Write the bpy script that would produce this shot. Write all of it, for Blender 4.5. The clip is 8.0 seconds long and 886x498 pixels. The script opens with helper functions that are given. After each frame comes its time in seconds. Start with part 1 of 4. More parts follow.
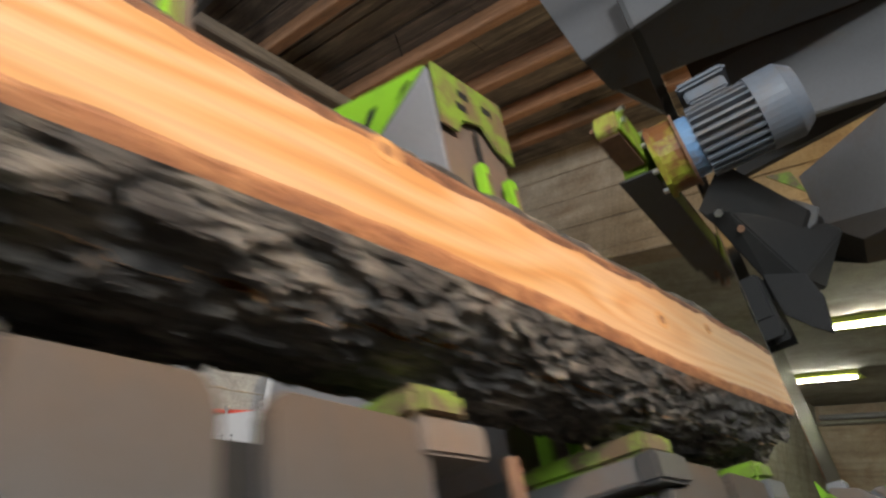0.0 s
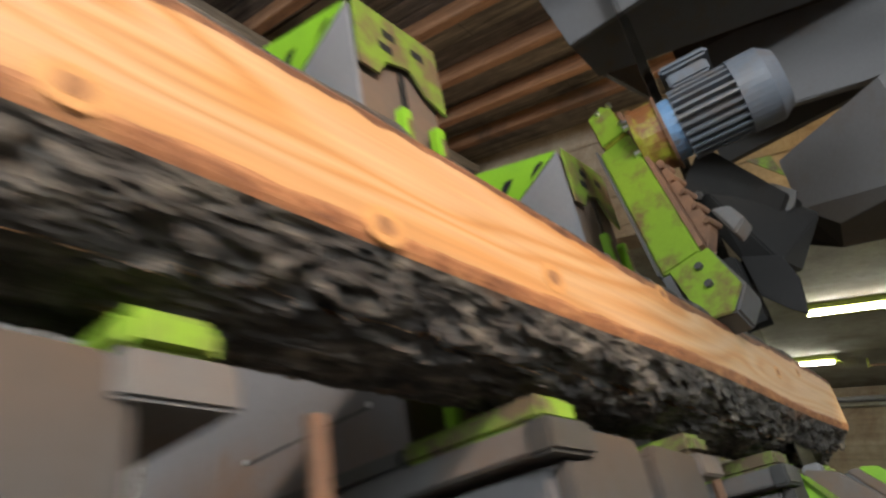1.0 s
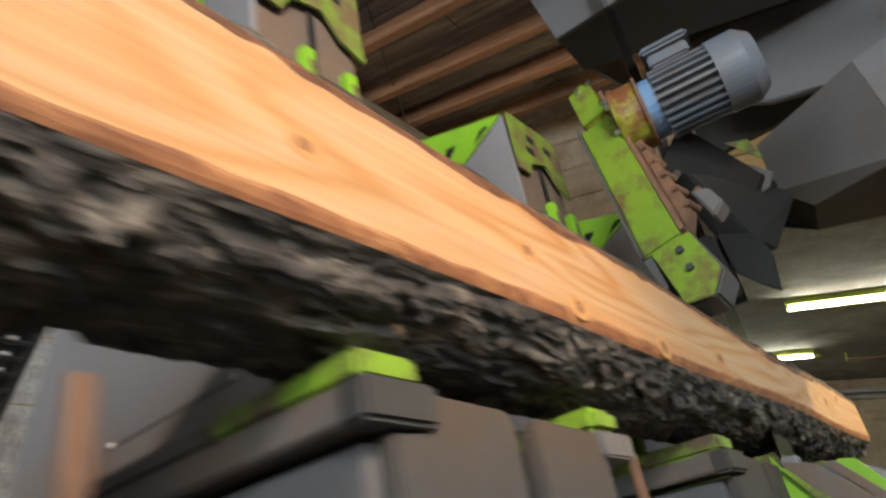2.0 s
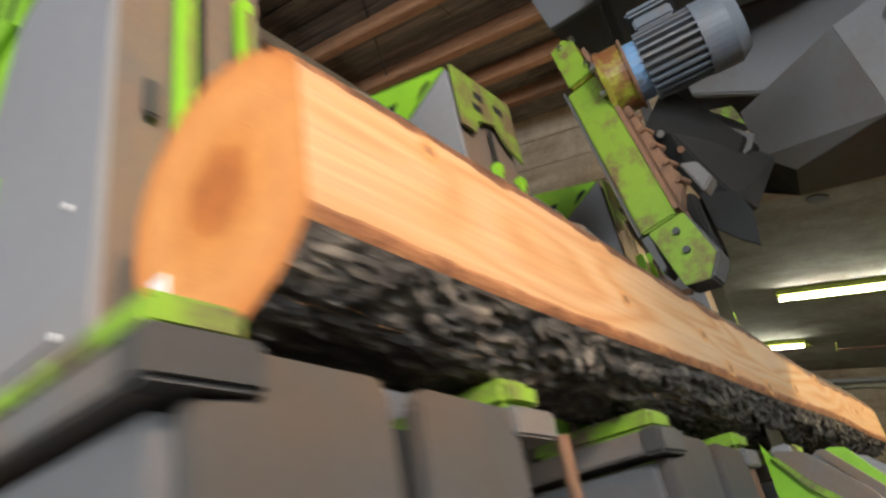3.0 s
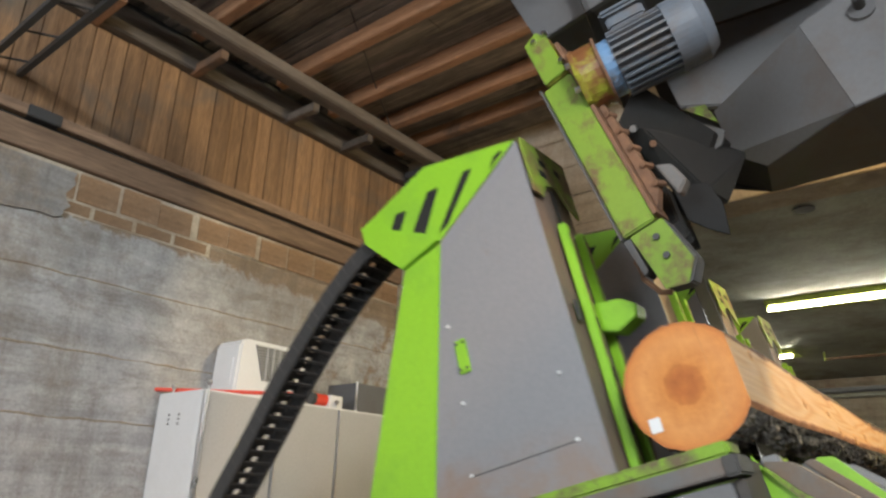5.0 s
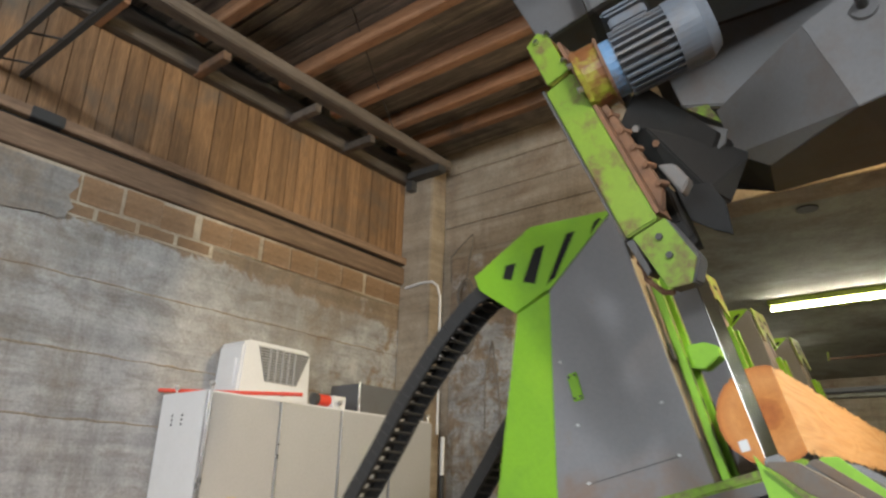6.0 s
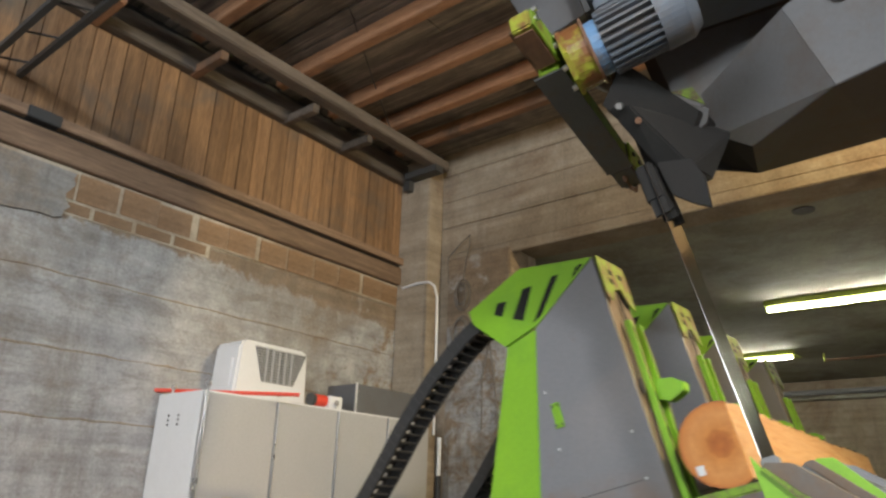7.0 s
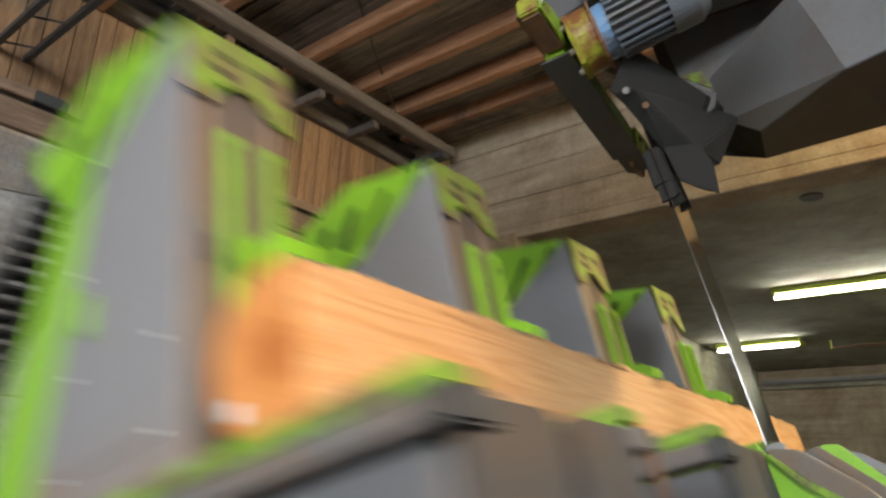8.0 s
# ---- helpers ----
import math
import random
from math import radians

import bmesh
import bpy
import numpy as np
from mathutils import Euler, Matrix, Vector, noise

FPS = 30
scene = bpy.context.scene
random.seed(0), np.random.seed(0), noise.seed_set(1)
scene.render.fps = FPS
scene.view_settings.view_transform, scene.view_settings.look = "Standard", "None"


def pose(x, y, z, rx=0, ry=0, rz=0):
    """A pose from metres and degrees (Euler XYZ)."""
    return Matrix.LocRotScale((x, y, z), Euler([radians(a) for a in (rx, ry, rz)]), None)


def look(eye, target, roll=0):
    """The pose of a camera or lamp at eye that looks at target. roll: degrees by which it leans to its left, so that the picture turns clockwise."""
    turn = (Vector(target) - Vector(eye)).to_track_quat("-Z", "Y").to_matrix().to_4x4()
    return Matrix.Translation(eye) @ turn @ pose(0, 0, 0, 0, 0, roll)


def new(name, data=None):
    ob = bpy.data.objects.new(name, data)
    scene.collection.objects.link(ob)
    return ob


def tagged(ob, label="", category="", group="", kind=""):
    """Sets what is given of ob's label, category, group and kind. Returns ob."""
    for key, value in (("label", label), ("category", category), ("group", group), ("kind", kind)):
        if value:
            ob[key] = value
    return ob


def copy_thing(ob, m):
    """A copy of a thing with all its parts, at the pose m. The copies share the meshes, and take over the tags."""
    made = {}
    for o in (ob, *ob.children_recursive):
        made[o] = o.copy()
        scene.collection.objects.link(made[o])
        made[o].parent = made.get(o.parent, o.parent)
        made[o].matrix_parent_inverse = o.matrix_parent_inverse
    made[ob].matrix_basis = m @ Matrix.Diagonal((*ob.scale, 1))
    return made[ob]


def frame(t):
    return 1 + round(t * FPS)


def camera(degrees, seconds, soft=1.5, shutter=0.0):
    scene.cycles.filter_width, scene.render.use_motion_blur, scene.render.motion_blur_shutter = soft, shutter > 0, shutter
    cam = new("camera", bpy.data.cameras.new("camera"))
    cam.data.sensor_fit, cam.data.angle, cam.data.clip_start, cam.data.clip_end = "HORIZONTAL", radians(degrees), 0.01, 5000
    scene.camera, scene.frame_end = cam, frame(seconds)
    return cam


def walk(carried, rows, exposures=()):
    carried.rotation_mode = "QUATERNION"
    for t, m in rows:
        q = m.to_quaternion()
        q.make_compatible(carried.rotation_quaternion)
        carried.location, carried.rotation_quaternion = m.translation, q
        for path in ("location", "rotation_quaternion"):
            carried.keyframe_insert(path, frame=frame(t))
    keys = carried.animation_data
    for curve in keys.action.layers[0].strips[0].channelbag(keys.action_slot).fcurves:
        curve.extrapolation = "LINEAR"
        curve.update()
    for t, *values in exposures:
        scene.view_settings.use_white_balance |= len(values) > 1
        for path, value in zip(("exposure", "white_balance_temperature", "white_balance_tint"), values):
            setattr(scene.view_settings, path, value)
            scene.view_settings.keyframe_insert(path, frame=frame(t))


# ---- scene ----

EYE = (0.0, 0.0, 1.4)
cam = camera(66.0, 8.0, soft=2.5, shutter=0.85)
TURNS = [(0.0, 111.3, -2.25, 42.12), (0.5, 110.88, -2.4, 41.74), (1.0, 110.0, -2.25, 40.78), (1.5, 109.85, -2.2, 39.95),
         (3.0, 108.65, -2.1, 38.92), (3.5, 108.91, -1.64, 38.98), (4.0, 109.0, -1.6, 38.73), (4.5, 109.65, -1.55, 38.56),
         (5.0, 109.68, -1.6, 38.2), (6.5, 109.72, -1.56, 38.53), (7.0, 109.75, -1.63, 38.17), (7.5, 109.33, -1.86, 37.72),
         (8.0, 108.58, -1.91, 38.61)]
walk(cam, [(t, pose(*EYE, a, b, c)) for t, a, b, c in TURNS], [(0.0, -0.18), (1.5, -0.22), (3.5, -0.02), (5.0, 0.03), (7.2, 0.03), (8.0, -0.05)])

# ------------------------------------------------------------ light
world = bpy.data.worlds.new("hall_world")
scene.world = world
world.use_nodes = True
wn = world.node_tree.nodes
sky = wn.new("ShaderNodeTexSky")
sky.sky_type, sky.sun_disc, sky.sun_elevation, sky.sun_rotation = "NISHITA", False, radians(35), radians(150)
wn["Background"].inputs["Strength"].default_value = 0.1
world.node_tree.links.new(sky.outputs["Color"], wn["Background"].inputs["Color"])


def area_lamp(name, eye, target, w, h, watts, colour):
    data = bpy.data.lights.new(name, "AREA")
    data.shape, data.size, data.size_y, data.energy, data.color = "RECTANGLE", w, h, watts, colour
    ob = new(name, data)
    ob.matrix_world = look(eye, target)
    return ob


# added unseen fill lamps overhead, behind and east; three floodlights under the roof
area_lamp("overhead_fill", (2.5, -2.2, 4.78), (-0.8, 0.6, 1.6), 2.6, 2.6, 190, (0.92, 0.97, 1.0))
area_lamp("rear_fill", (-1.4, -5.85, 3.0), (-1.9, 2.5, 2.8), 3.0, 1.8, 225, (0.9, 0.96, 1.0))
area_lamp("east_fill", (3.95, -1.8, 3.9), (-3.2, 2.0, 1.9), 5.4, 1.3, 285, (0.91, 0.97, 1.0))
# first two floodlights, out of view, set by the shade edges on the log
area_lamp("floodlight_beam", (0.78, 4.3, 4.3), (-1.0, 2.6, 1.7), 0.2, 0.16, 165, (1.0, 0.78, 0.42))
work_light = area_lamp("floodlight_beam", (2.29, -0.39, 4.7), (-0.5, 0.7, 1.85), 0.22, 0.14, 22, (1.0, 0.68, 0.42))
area_lamp("floodlight_beam", (2.3, -2.2, 4.6), (-3.4, 2.6, 2.6), 0.5, 0.35, 170, (0.93, 0.97, 1.0))
work_light.data.spread = radians(60)

# ------------------------------------------------------------ materials


def mat(name, rough=0.6, metal=0.0):
    m = bpy.data.materials.new(name)
    m.use_nodes = True
    b = m.node_tree.nodes["Principled BSDF"]
    b.inputs["Roughness"].default_value, b.inputs["Metallic"].default_value = rough, metal
    return m, m.node_tree.nodes, m.node_tree.links, b


def coords(n, l, scale=(1, 1, 1), rand=False):
    tc = n.new("ShaderNodeTexCoord")
    mp = n.new("ShaderNodeMapping")
    mp.inputs["Scale"].default_value = scale
    l.new(tc.outputs["Object"], mp.inputs["Vector"])
    if rand:
        oi = n.new("ShaderNodeObjectInfo")
        mu = n.new("ShaderNodeMath")
        mu.operation = "MULTIPLY"
        mu.inputs[1].default_value = 37.0
        l.new(oi.outputs["Random"], mu.inputs[0])
        l.new(mu.outputs[0], mp.inputs["Location"])
    return mp.outputs["Vector"]


def noise_tex(n, l, vec, scale, detail=5.0, rough=0.6, dist=0.0):
    t = n.new("ShaderNodeTexNoise")
    t.inputs["Scale"].default_value, t.inputs["Detail"].default_value = scale, detail
    t.inputs["Roughness"].default_value, t.inputs["Distortion"].default_value = rough, dist
    l.new(vec, t.inputs["Vector"])
    return t.outputs["Fac"]


def ramp(n, l, fac, stops):
    r = n.new("ShaderNodeValToRGB")
    e = r.color_ramp.elements
    e[0].position, e[0].color = stops[0][0], (*stops[0][1], 1)
    e[1].position, e[1].color = stops[-1][0], (*stops[-1][1], 1)
    for p, c in stops[1:-1]:
        x = e.new(p)
        x.color = (*c, 1)
    l.new(fac, r.inputs["Fac"])
    return r.outputs["Color"]


def mixc(n, l, fac, a, b, mode="MIX"):
    m = n.new("ShaderNodeMix")
    m.data_type, m.blend_type = "RGBA", mode
    if isinstance(fac, float):
        m.inputs["Factor"].default_value = fac
    else:
        l.new(fac, m.inputs["Factor"])
    for s, v in ((m.inputs[6], a), (m.inputs[7], b)):
        if isinstance(v, tuple):
            s.default_value = (*v, 1)
        else:
            l.new(v, s)
    return m.outputs[2]


def bump(n, l, b, height, strength=0.4, dist=0.01):
    bp = n.new("ShaderNodeBump")
    bp.inputs["Strength"].default_value, bp.inputs["Distance"].default_value = strength, dist
    l.new(height, bp.inputs["Height"])
    l.new(bp.outputs["Normal"], b.inputs["Normal"])


def rough_from(n, l, b, fac, lo, hi):
    m = n.new("ShaderNodeMapRange")
    m.inputs["To Min"].default_value, m.inputs["To Max"].default_value = lo, hi
    l.new(fac, m.inputs["Value"])
    l.new(m.outputs[0], b.inputs["Roughness"])


def paint(name, base, dirt, lo=0.5, hi=0.72, rough=0.45, metal=0.0, scale=3.0, grain=60.0, relief=0.08):
    """Paint with dirt patches at one scale and fine grain at another."""
    m, n, l, b = mat(name, rough, metal)
    v = coords(n, l)
    big = noise_tex(n, l, v, scale, 6, 0.65)
    fine = noise_tex(n, l, v, grain, 3, 0.6)
    patches = ramp(n, l, big, [(lo, (0, 0, 0)), (hi, (1, 1, 1))])
    c = mixc(n, l, patches, base, dirt)
    c = mixc(n, l, 0.05, c, ramp(n, l, fine, [(0.3, (0, 0, 0)), (0.7, (1, 1, 1))]), "OVERLAY")
    l.new(c, b.inputs["Base Color"])
    rough_from(n, l, b, big, rough - 0.08, min(1.0, rough + 0.2))
    bump(n, l, b, fine, relief, 0.002)
    return m


GREY = paint("grey_machine_paint", (0.225, 0.225, 0.24), (0.19, 0.18, 0.175), 0.5, 0.85, 0.42, scale=1.6)
PANEL = paint("grey_panel_paint_brown_foot", (0.225, 0.225, 0.24), (0.24, 0.15, 0.1), 0.6, 0.78, 0.42, scale=1.9)


def brown_band(m, lo=0.52, hi=0.26, brownish=(0.27, 0.165, 0.105)):
    """Brown for dust and for reflected log colour, painted in between two heights."""
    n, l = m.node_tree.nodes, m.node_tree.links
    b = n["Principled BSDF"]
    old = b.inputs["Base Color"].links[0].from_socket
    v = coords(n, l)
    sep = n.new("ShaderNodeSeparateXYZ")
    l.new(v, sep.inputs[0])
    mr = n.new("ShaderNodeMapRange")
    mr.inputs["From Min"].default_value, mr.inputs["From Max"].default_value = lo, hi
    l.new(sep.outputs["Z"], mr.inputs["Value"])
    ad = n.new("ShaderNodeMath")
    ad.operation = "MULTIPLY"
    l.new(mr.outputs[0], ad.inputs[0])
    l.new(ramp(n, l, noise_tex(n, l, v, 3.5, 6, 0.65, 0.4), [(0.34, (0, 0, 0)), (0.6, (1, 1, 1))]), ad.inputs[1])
    l.new(mixc(n, l, ad.outputs[0], old, brownish), b.inputs["Base Color"])


# the orange log's reflection and dust, painted on the panel's foot
brown_band(PANEL)
SIDEP = paint("grey_guard_plate_paint", (0.062, 0.062, 0.062), (0.066, 0.056, 0.047), 0.45, 0.7, 0.68, scale=5)
# brown upper edge: warm lamplight put into the guard plates' colour
brown_band(SIDEP, 0.13, 0.25, (0.1, 0.068, 0.045))
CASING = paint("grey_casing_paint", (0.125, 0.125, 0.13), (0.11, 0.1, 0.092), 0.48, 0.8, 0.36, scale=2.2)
HOODM = paint("grey_hood_paint", (0.15, 0.15, 0.155), (0.13, 0.095, 0.07), 0.5, 0.78, 0.46, scale=2.6)
GREY_DIRTY = paint("grey_paint_sawdusted", (0.13, 0.13, 0.13), (0.17, 0.11, 0.07), 0.44, 0.7, 0.55, scale=3)
# dirt and the warm light on the headblock sides, mixed into one brown
BROWN_STEEL = paint("warm_tinted_steel", (0.18, 0.125, 0.09), (0.135, 0.115, 0.1), 0.42, 0.72, 0.5, scale=5)
GREEN = paint("yellow_green_paint", (0.235, 0.49, 0.024), (0.19, 0.4, 0.03), 0.5, 0.8, 0.4)
GREEN_WORN = paint("worn_green_paint", (0.2, 0.35, 0.025), (0.12, 0.085, 0.05), 0.43, 0.6, 0.55, scale=10, relief=0.2)
ARMP = paint("scuffed_green_arm_paint", (0.17, 0.28, 0.02), (0.13, 0.08, 0.035), 0.5, 0.66, 0.5, scale=9, relief=0.2)
GEARP = paint("oily_yellow_green_paint", (0.29, 0.33, 0.03), (0.17, 0.07, 0.025), 0.4, 0.56, 0.35, scale=9)
CAKED = paint("sawdust_caked_green_paint", (0.19, 0.3, 0.03), (0.17, 0.11, 0.06), 0.4, 0.58, 0.6, scale=8, relief=0.3)
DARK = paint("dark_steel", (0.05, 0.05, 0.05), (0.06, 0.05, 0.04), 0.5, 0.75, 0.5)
BLACK = paint("black_grease_and_shade", (0.022, 0.022, 0.022), (0.03, 0.03, 0.028), 0.5, 0.8, 0.8)
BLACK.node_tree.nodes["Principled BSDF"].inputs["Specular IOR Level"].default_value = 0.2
CHARCOAL = paint("charcoal_paint_and_shade", (0.075, 0.075, 0.077), (0.09, 0.07, 0.05), 0.5, 0.8, 0.62, scale=9, relief=0.2)
BLUE_GREY = paint("blue_grey_motor_paint", (0.115, 0.138, 0.172), (0.12, 0.1, 0.085), 0.48, 0.72, 0.4, scale=7)
BLUE = paint("blue_flange_paint", (0.12, 0.24, 0.42), (0.12, 0.12, 0.12), 0.5, 0.7, 0.4, scale=12)
RUST = paint("rusty_steel", (0.19, 0.1, 0.055), (0.1, 0.06, 0.04), 0.4, 0.7, 0.75, scale=10, relief=0.4)
WHITE = paint("light_grey_enamel", (0.72, 0.72, 0.73), (0.66, 0.66, 0.66), 0.5, 0.9, 0.35)
DOORGREY = paint("grey_enamel_door", (0.43, 0.43, 0.435), (0.4, 0.4, 0.405), 0.5, 0.9, 0.35)
YELLOW = paint("yellow_plastic", (0.7, 0.5, 0.04), (0.6, 0.42, 0.04), 0.5, 0.9, 0.4)
RED = paint("red_plastic", (0.7, 0.06, 0.03), (0.6, 0.05, 0.03), 0.5, 0.9, 0.4)
CABLE = paint("dusty_cable_sheath", (0.2, 0.18, 0.16), (0.13, 0.11, 0.09), 0.45, 0.7, 0.7, scale=14)
CHROME = paint("bright_steel", (0.75, 0.75, 0.75), (0.6, 0.6, 0.6), 0.5, 0.8, 0.25, 1.0)
PLASTIC = paint("black_plastic", (0.036, 0.036, 0.037), (0.05, 0.045, 0.04), 0.55, 0.8, 0.45)


def band_mask(n, l, value, lo, hi):
    m = n.new("ShaderNodeMapRange")
    m.inputs["From Min"].default_value, m.inputs["From Max"].default_value = lo, hi
    l.new(value, m.inputs["Value"])
    return m.outputs[0]


def concrete(name, a, b_, c_, lo=0.3, hi=0.7, brown=(0.27, 0.21, 0.15), bias=0.55, band=False):
    m, n, l, b = mat(name, 0.9)
    v = coords(n, l)
    big = noise_tex(n, l, v, 0.9, 8, 0.7, 0.4)
    mid = noise_tex(n, l, v, 4.0, 8, 0.7)
    fine = noise_tex(n, l, v, 45, 4, 0.7)
    c = ramp(n, l, mid, [(lo, a), (0.5, b_), (hi, c_)])
    c = mixc(n, l, ramp(n, l, big, [(bias - 0.08, (0, 0, 0)), (bias + 0.12, (1, 1, 1))]), c, brown)
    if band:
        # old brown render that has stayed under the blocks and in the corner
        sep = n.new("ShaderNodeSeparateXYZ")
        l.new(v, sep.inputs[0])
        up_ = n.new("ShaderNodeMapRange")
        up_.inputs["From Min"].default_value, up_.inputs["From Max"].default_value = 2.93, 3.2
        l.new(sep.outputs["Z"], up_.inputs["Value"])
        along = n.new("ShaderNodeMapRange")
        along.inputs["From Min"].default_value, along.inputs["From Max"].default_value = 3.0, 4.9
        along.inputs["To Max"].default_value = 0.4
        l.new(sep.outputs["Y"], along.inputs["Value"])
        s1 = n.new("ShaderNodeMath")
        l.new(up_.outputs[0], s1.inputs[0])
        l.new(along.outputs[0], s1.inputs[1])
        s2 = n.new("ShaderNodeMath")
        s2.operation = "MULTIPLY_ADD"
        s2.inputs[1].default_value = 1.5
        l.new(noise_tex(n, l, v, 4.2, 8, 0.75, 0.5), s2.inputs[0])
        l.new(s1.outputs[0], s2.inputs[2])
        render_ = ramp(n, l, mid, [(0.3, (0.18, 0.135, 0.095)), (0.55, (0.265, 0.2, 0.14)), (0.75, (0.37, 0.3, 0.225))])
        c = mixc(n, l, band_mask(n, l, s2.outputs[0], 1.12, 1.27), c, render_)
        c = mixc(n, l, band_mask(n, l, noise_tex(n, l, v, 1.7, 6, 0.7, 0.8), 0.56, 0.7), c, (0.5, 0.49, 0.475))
        # grime blooming along the shuttering levels
        gv = coords(n, l, (1, 0.8, 1.7))
        grime = band_mask(n, l, noise_tex(n, l, gv, 2.1, 10, 0.78, 1.2), 0.5, 0.66)
        dim = n.new("ShaderNodeMath")
        dim.operation = "MULTIPLY"
        dim.inputs[1].default_value = 0.65
        l.new(grime, dim.inputs[0])
        c = mixc(n, l, dim.outputs[0], c, (0.2, 0.17, 0.14))
    vs = coords(n, l, (3.2, 3.2, 0.3))
    streak = noise_tex(n, l, vs, 1.2, 5, 0.7)
    c = mixc(n, l, ramp(n, l, streak, [(0.53, (0, 0, 0)), (0.78, (0.55, 0.55, 0.55))]), c, (0.14, 0.11, 0.09))
    hs_ = coords(n, l, (0.5, 0.5, 11))
    level = noise_tex(n, l, hs_, 1.1, 5, 0.65)
    c = mixc(n, l, 0.25, c, ramp(n, l, level, [(0.3, (0.1, 0.1, 0.1)), (0.7, (0.9, 0.9, 0.9))]), "OVERLAY")
    c = mixc(n, l, 0.2, c, ramp(n, l, fine, [(0.25, (0, 0, 0)), (0.75, (1, 1, 1))]), "OVERLAY")
    l.new(c, b.inputs["Base Color"])
    ad = n.new("ShaderNodeMath")
    l.new(mid, ad.inputs[0])
    l.new(fine, ad.inputs[1])
    bump(n, l, b, ad.outputs[0], 0.5, 0.012)
    return m


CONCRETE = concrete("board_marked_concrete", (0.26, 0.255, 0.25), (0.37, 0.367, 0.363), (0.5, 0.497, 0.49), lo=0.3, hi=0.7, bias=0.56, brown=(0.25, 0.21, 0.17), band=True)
CONCRETE_BROWN = concrete("stained_concrete", (0.27, 0.22, 0.17), (0.34, 0.28, 0.21), (0.4, 0.34, 0.27), bias=0.57, brown=(0.2, 0.13, 0.08))
CONCRETE_DARK = concrete("low_ceiling_concrete", (0.26, 0.26, 0.225), (0.31, 0.31, 0.265), (0.36, 0.36, 0.31), brown=(0.19, 0.17, 0.13))
FLOORC = concrete("floor_concrete", (0.12, 0.1, 0.08), (0.16, 0.135, 0.11), (0.2, 0.17, 0.13), brown=(0.15, 0.11, 0.07))
MORTAR = concrete("pale_mortar", (0.36, 0.3, 0.22), (0.46, 0.4, 0.31), (0.55, 0.49, 0.4), brown=(0.27, 0.18, 0.11), bias=0.5)
RENDERP = concrete("grey_cement_render", (0.2, 0.195, 0.19), (0.27, 0.26, 0.25), (0.33, 0.31, 0.28), bias=0.52, brown=(0.27, 0.19, 0.11))
BRICKM = concrete("clay_block", (0.22, 0.14, 0.085), (0.27, 0.175, 0.105), (0.33, 0.23, 0.15), brown=(0.25, 0.15, 0.08))


def wood(name, dark, mid_, light, along=(1, 1, 1), scale=6.0, rough=0.7, rand=True, spread=0.35, relief=0.25, weather=None):
    m, n, l, b = mat(name, rough)
    v = coords(n, l, along, rand)
    g = noise_tex(n, l, v, scale, 8, 0.65, 0.6)
    fine = noise_tex(n, l, v, scale * 9, 4, 0.6)
    c = ramp(n, l, g, [(0.3, dark), (0.5, mid_), (0.7, light)])
    c = mixc(n, l, 0.3, c, ramp(n, l, fine, [(0.3, (0, 0, 0)), (0.7, (1, 1, 1))]), "OVERLAY")
    if weather:
        geo = n.new("ShaderNodeNewGeometry")
        c = mixc(n, l, band_mask(n, l, noise_tex(n, l, geo.outputs["Position"], 1.3, 6, 0.65, 0.4), 0.5, 0.72), c, weather)
    if rand:
        oi = n.new("ShaderNodeObjectInfo")
        mr = n.new("ShaderNodeMapRange")
        mr.inputs["To Min"].default_value, mr.inputs["To Max"].default_value = 1 - spread, 1 + spread
        l.new(oi.outputs["Random"], mr.inputs["Value"])
        hs = n.new("ShaderNodeHueSaturation")
        l.new(mr.outputs[0], hs.inputs["Value"])
        l.new(c, hs.inputs["Color"])
        c = hs.outputs["Color"]
    l.new(c, b.inputs["Base Color"])
    bump(n, l, b, fine, relief, 0.004)
    return m


PLANK = wood("brown_wall_boards", (0.165, 0.09, 0.044), (0.25, 0.14, 0.067), (0.35, 0.2, 0.098), (9, 9, 0.6), 2.0, spread=0.22, weather=(0.13, 0.105, 0.08))
BOARDING = wood("dark_roof_boards", (0.06, 0.053, 0.047), (0.145, 0.125, 0.108), (0.28, 0.235, 0.195), (0.5, 9, 9), 2.0, spread=0.5, weather=(0.03, 0.028, 0.027))
JOIST = wood("reddish_joist_wood", (0.21, 0.105, 0.055), (0.34, 0.17, 0.087), (0.44, 0.24, 0.135), (0.7, 14, 14), 1.6, weather=(0.11, 0.08, 0.06))
BEAM = wood("grey_brown_beam", (0.08, 0.064, 0.052), (0.13, 0.105, 0.085), (0.18, 0.145, 0.12), (14, 0.7, 14), 1.6)
RAILWOOD = wood("brown_beam", (0.135, 0.085, 0.055), (0.21, 0.135, 0.085), (0.29, 0.19, 0.125), (14, 0.7, 14), 1.6)


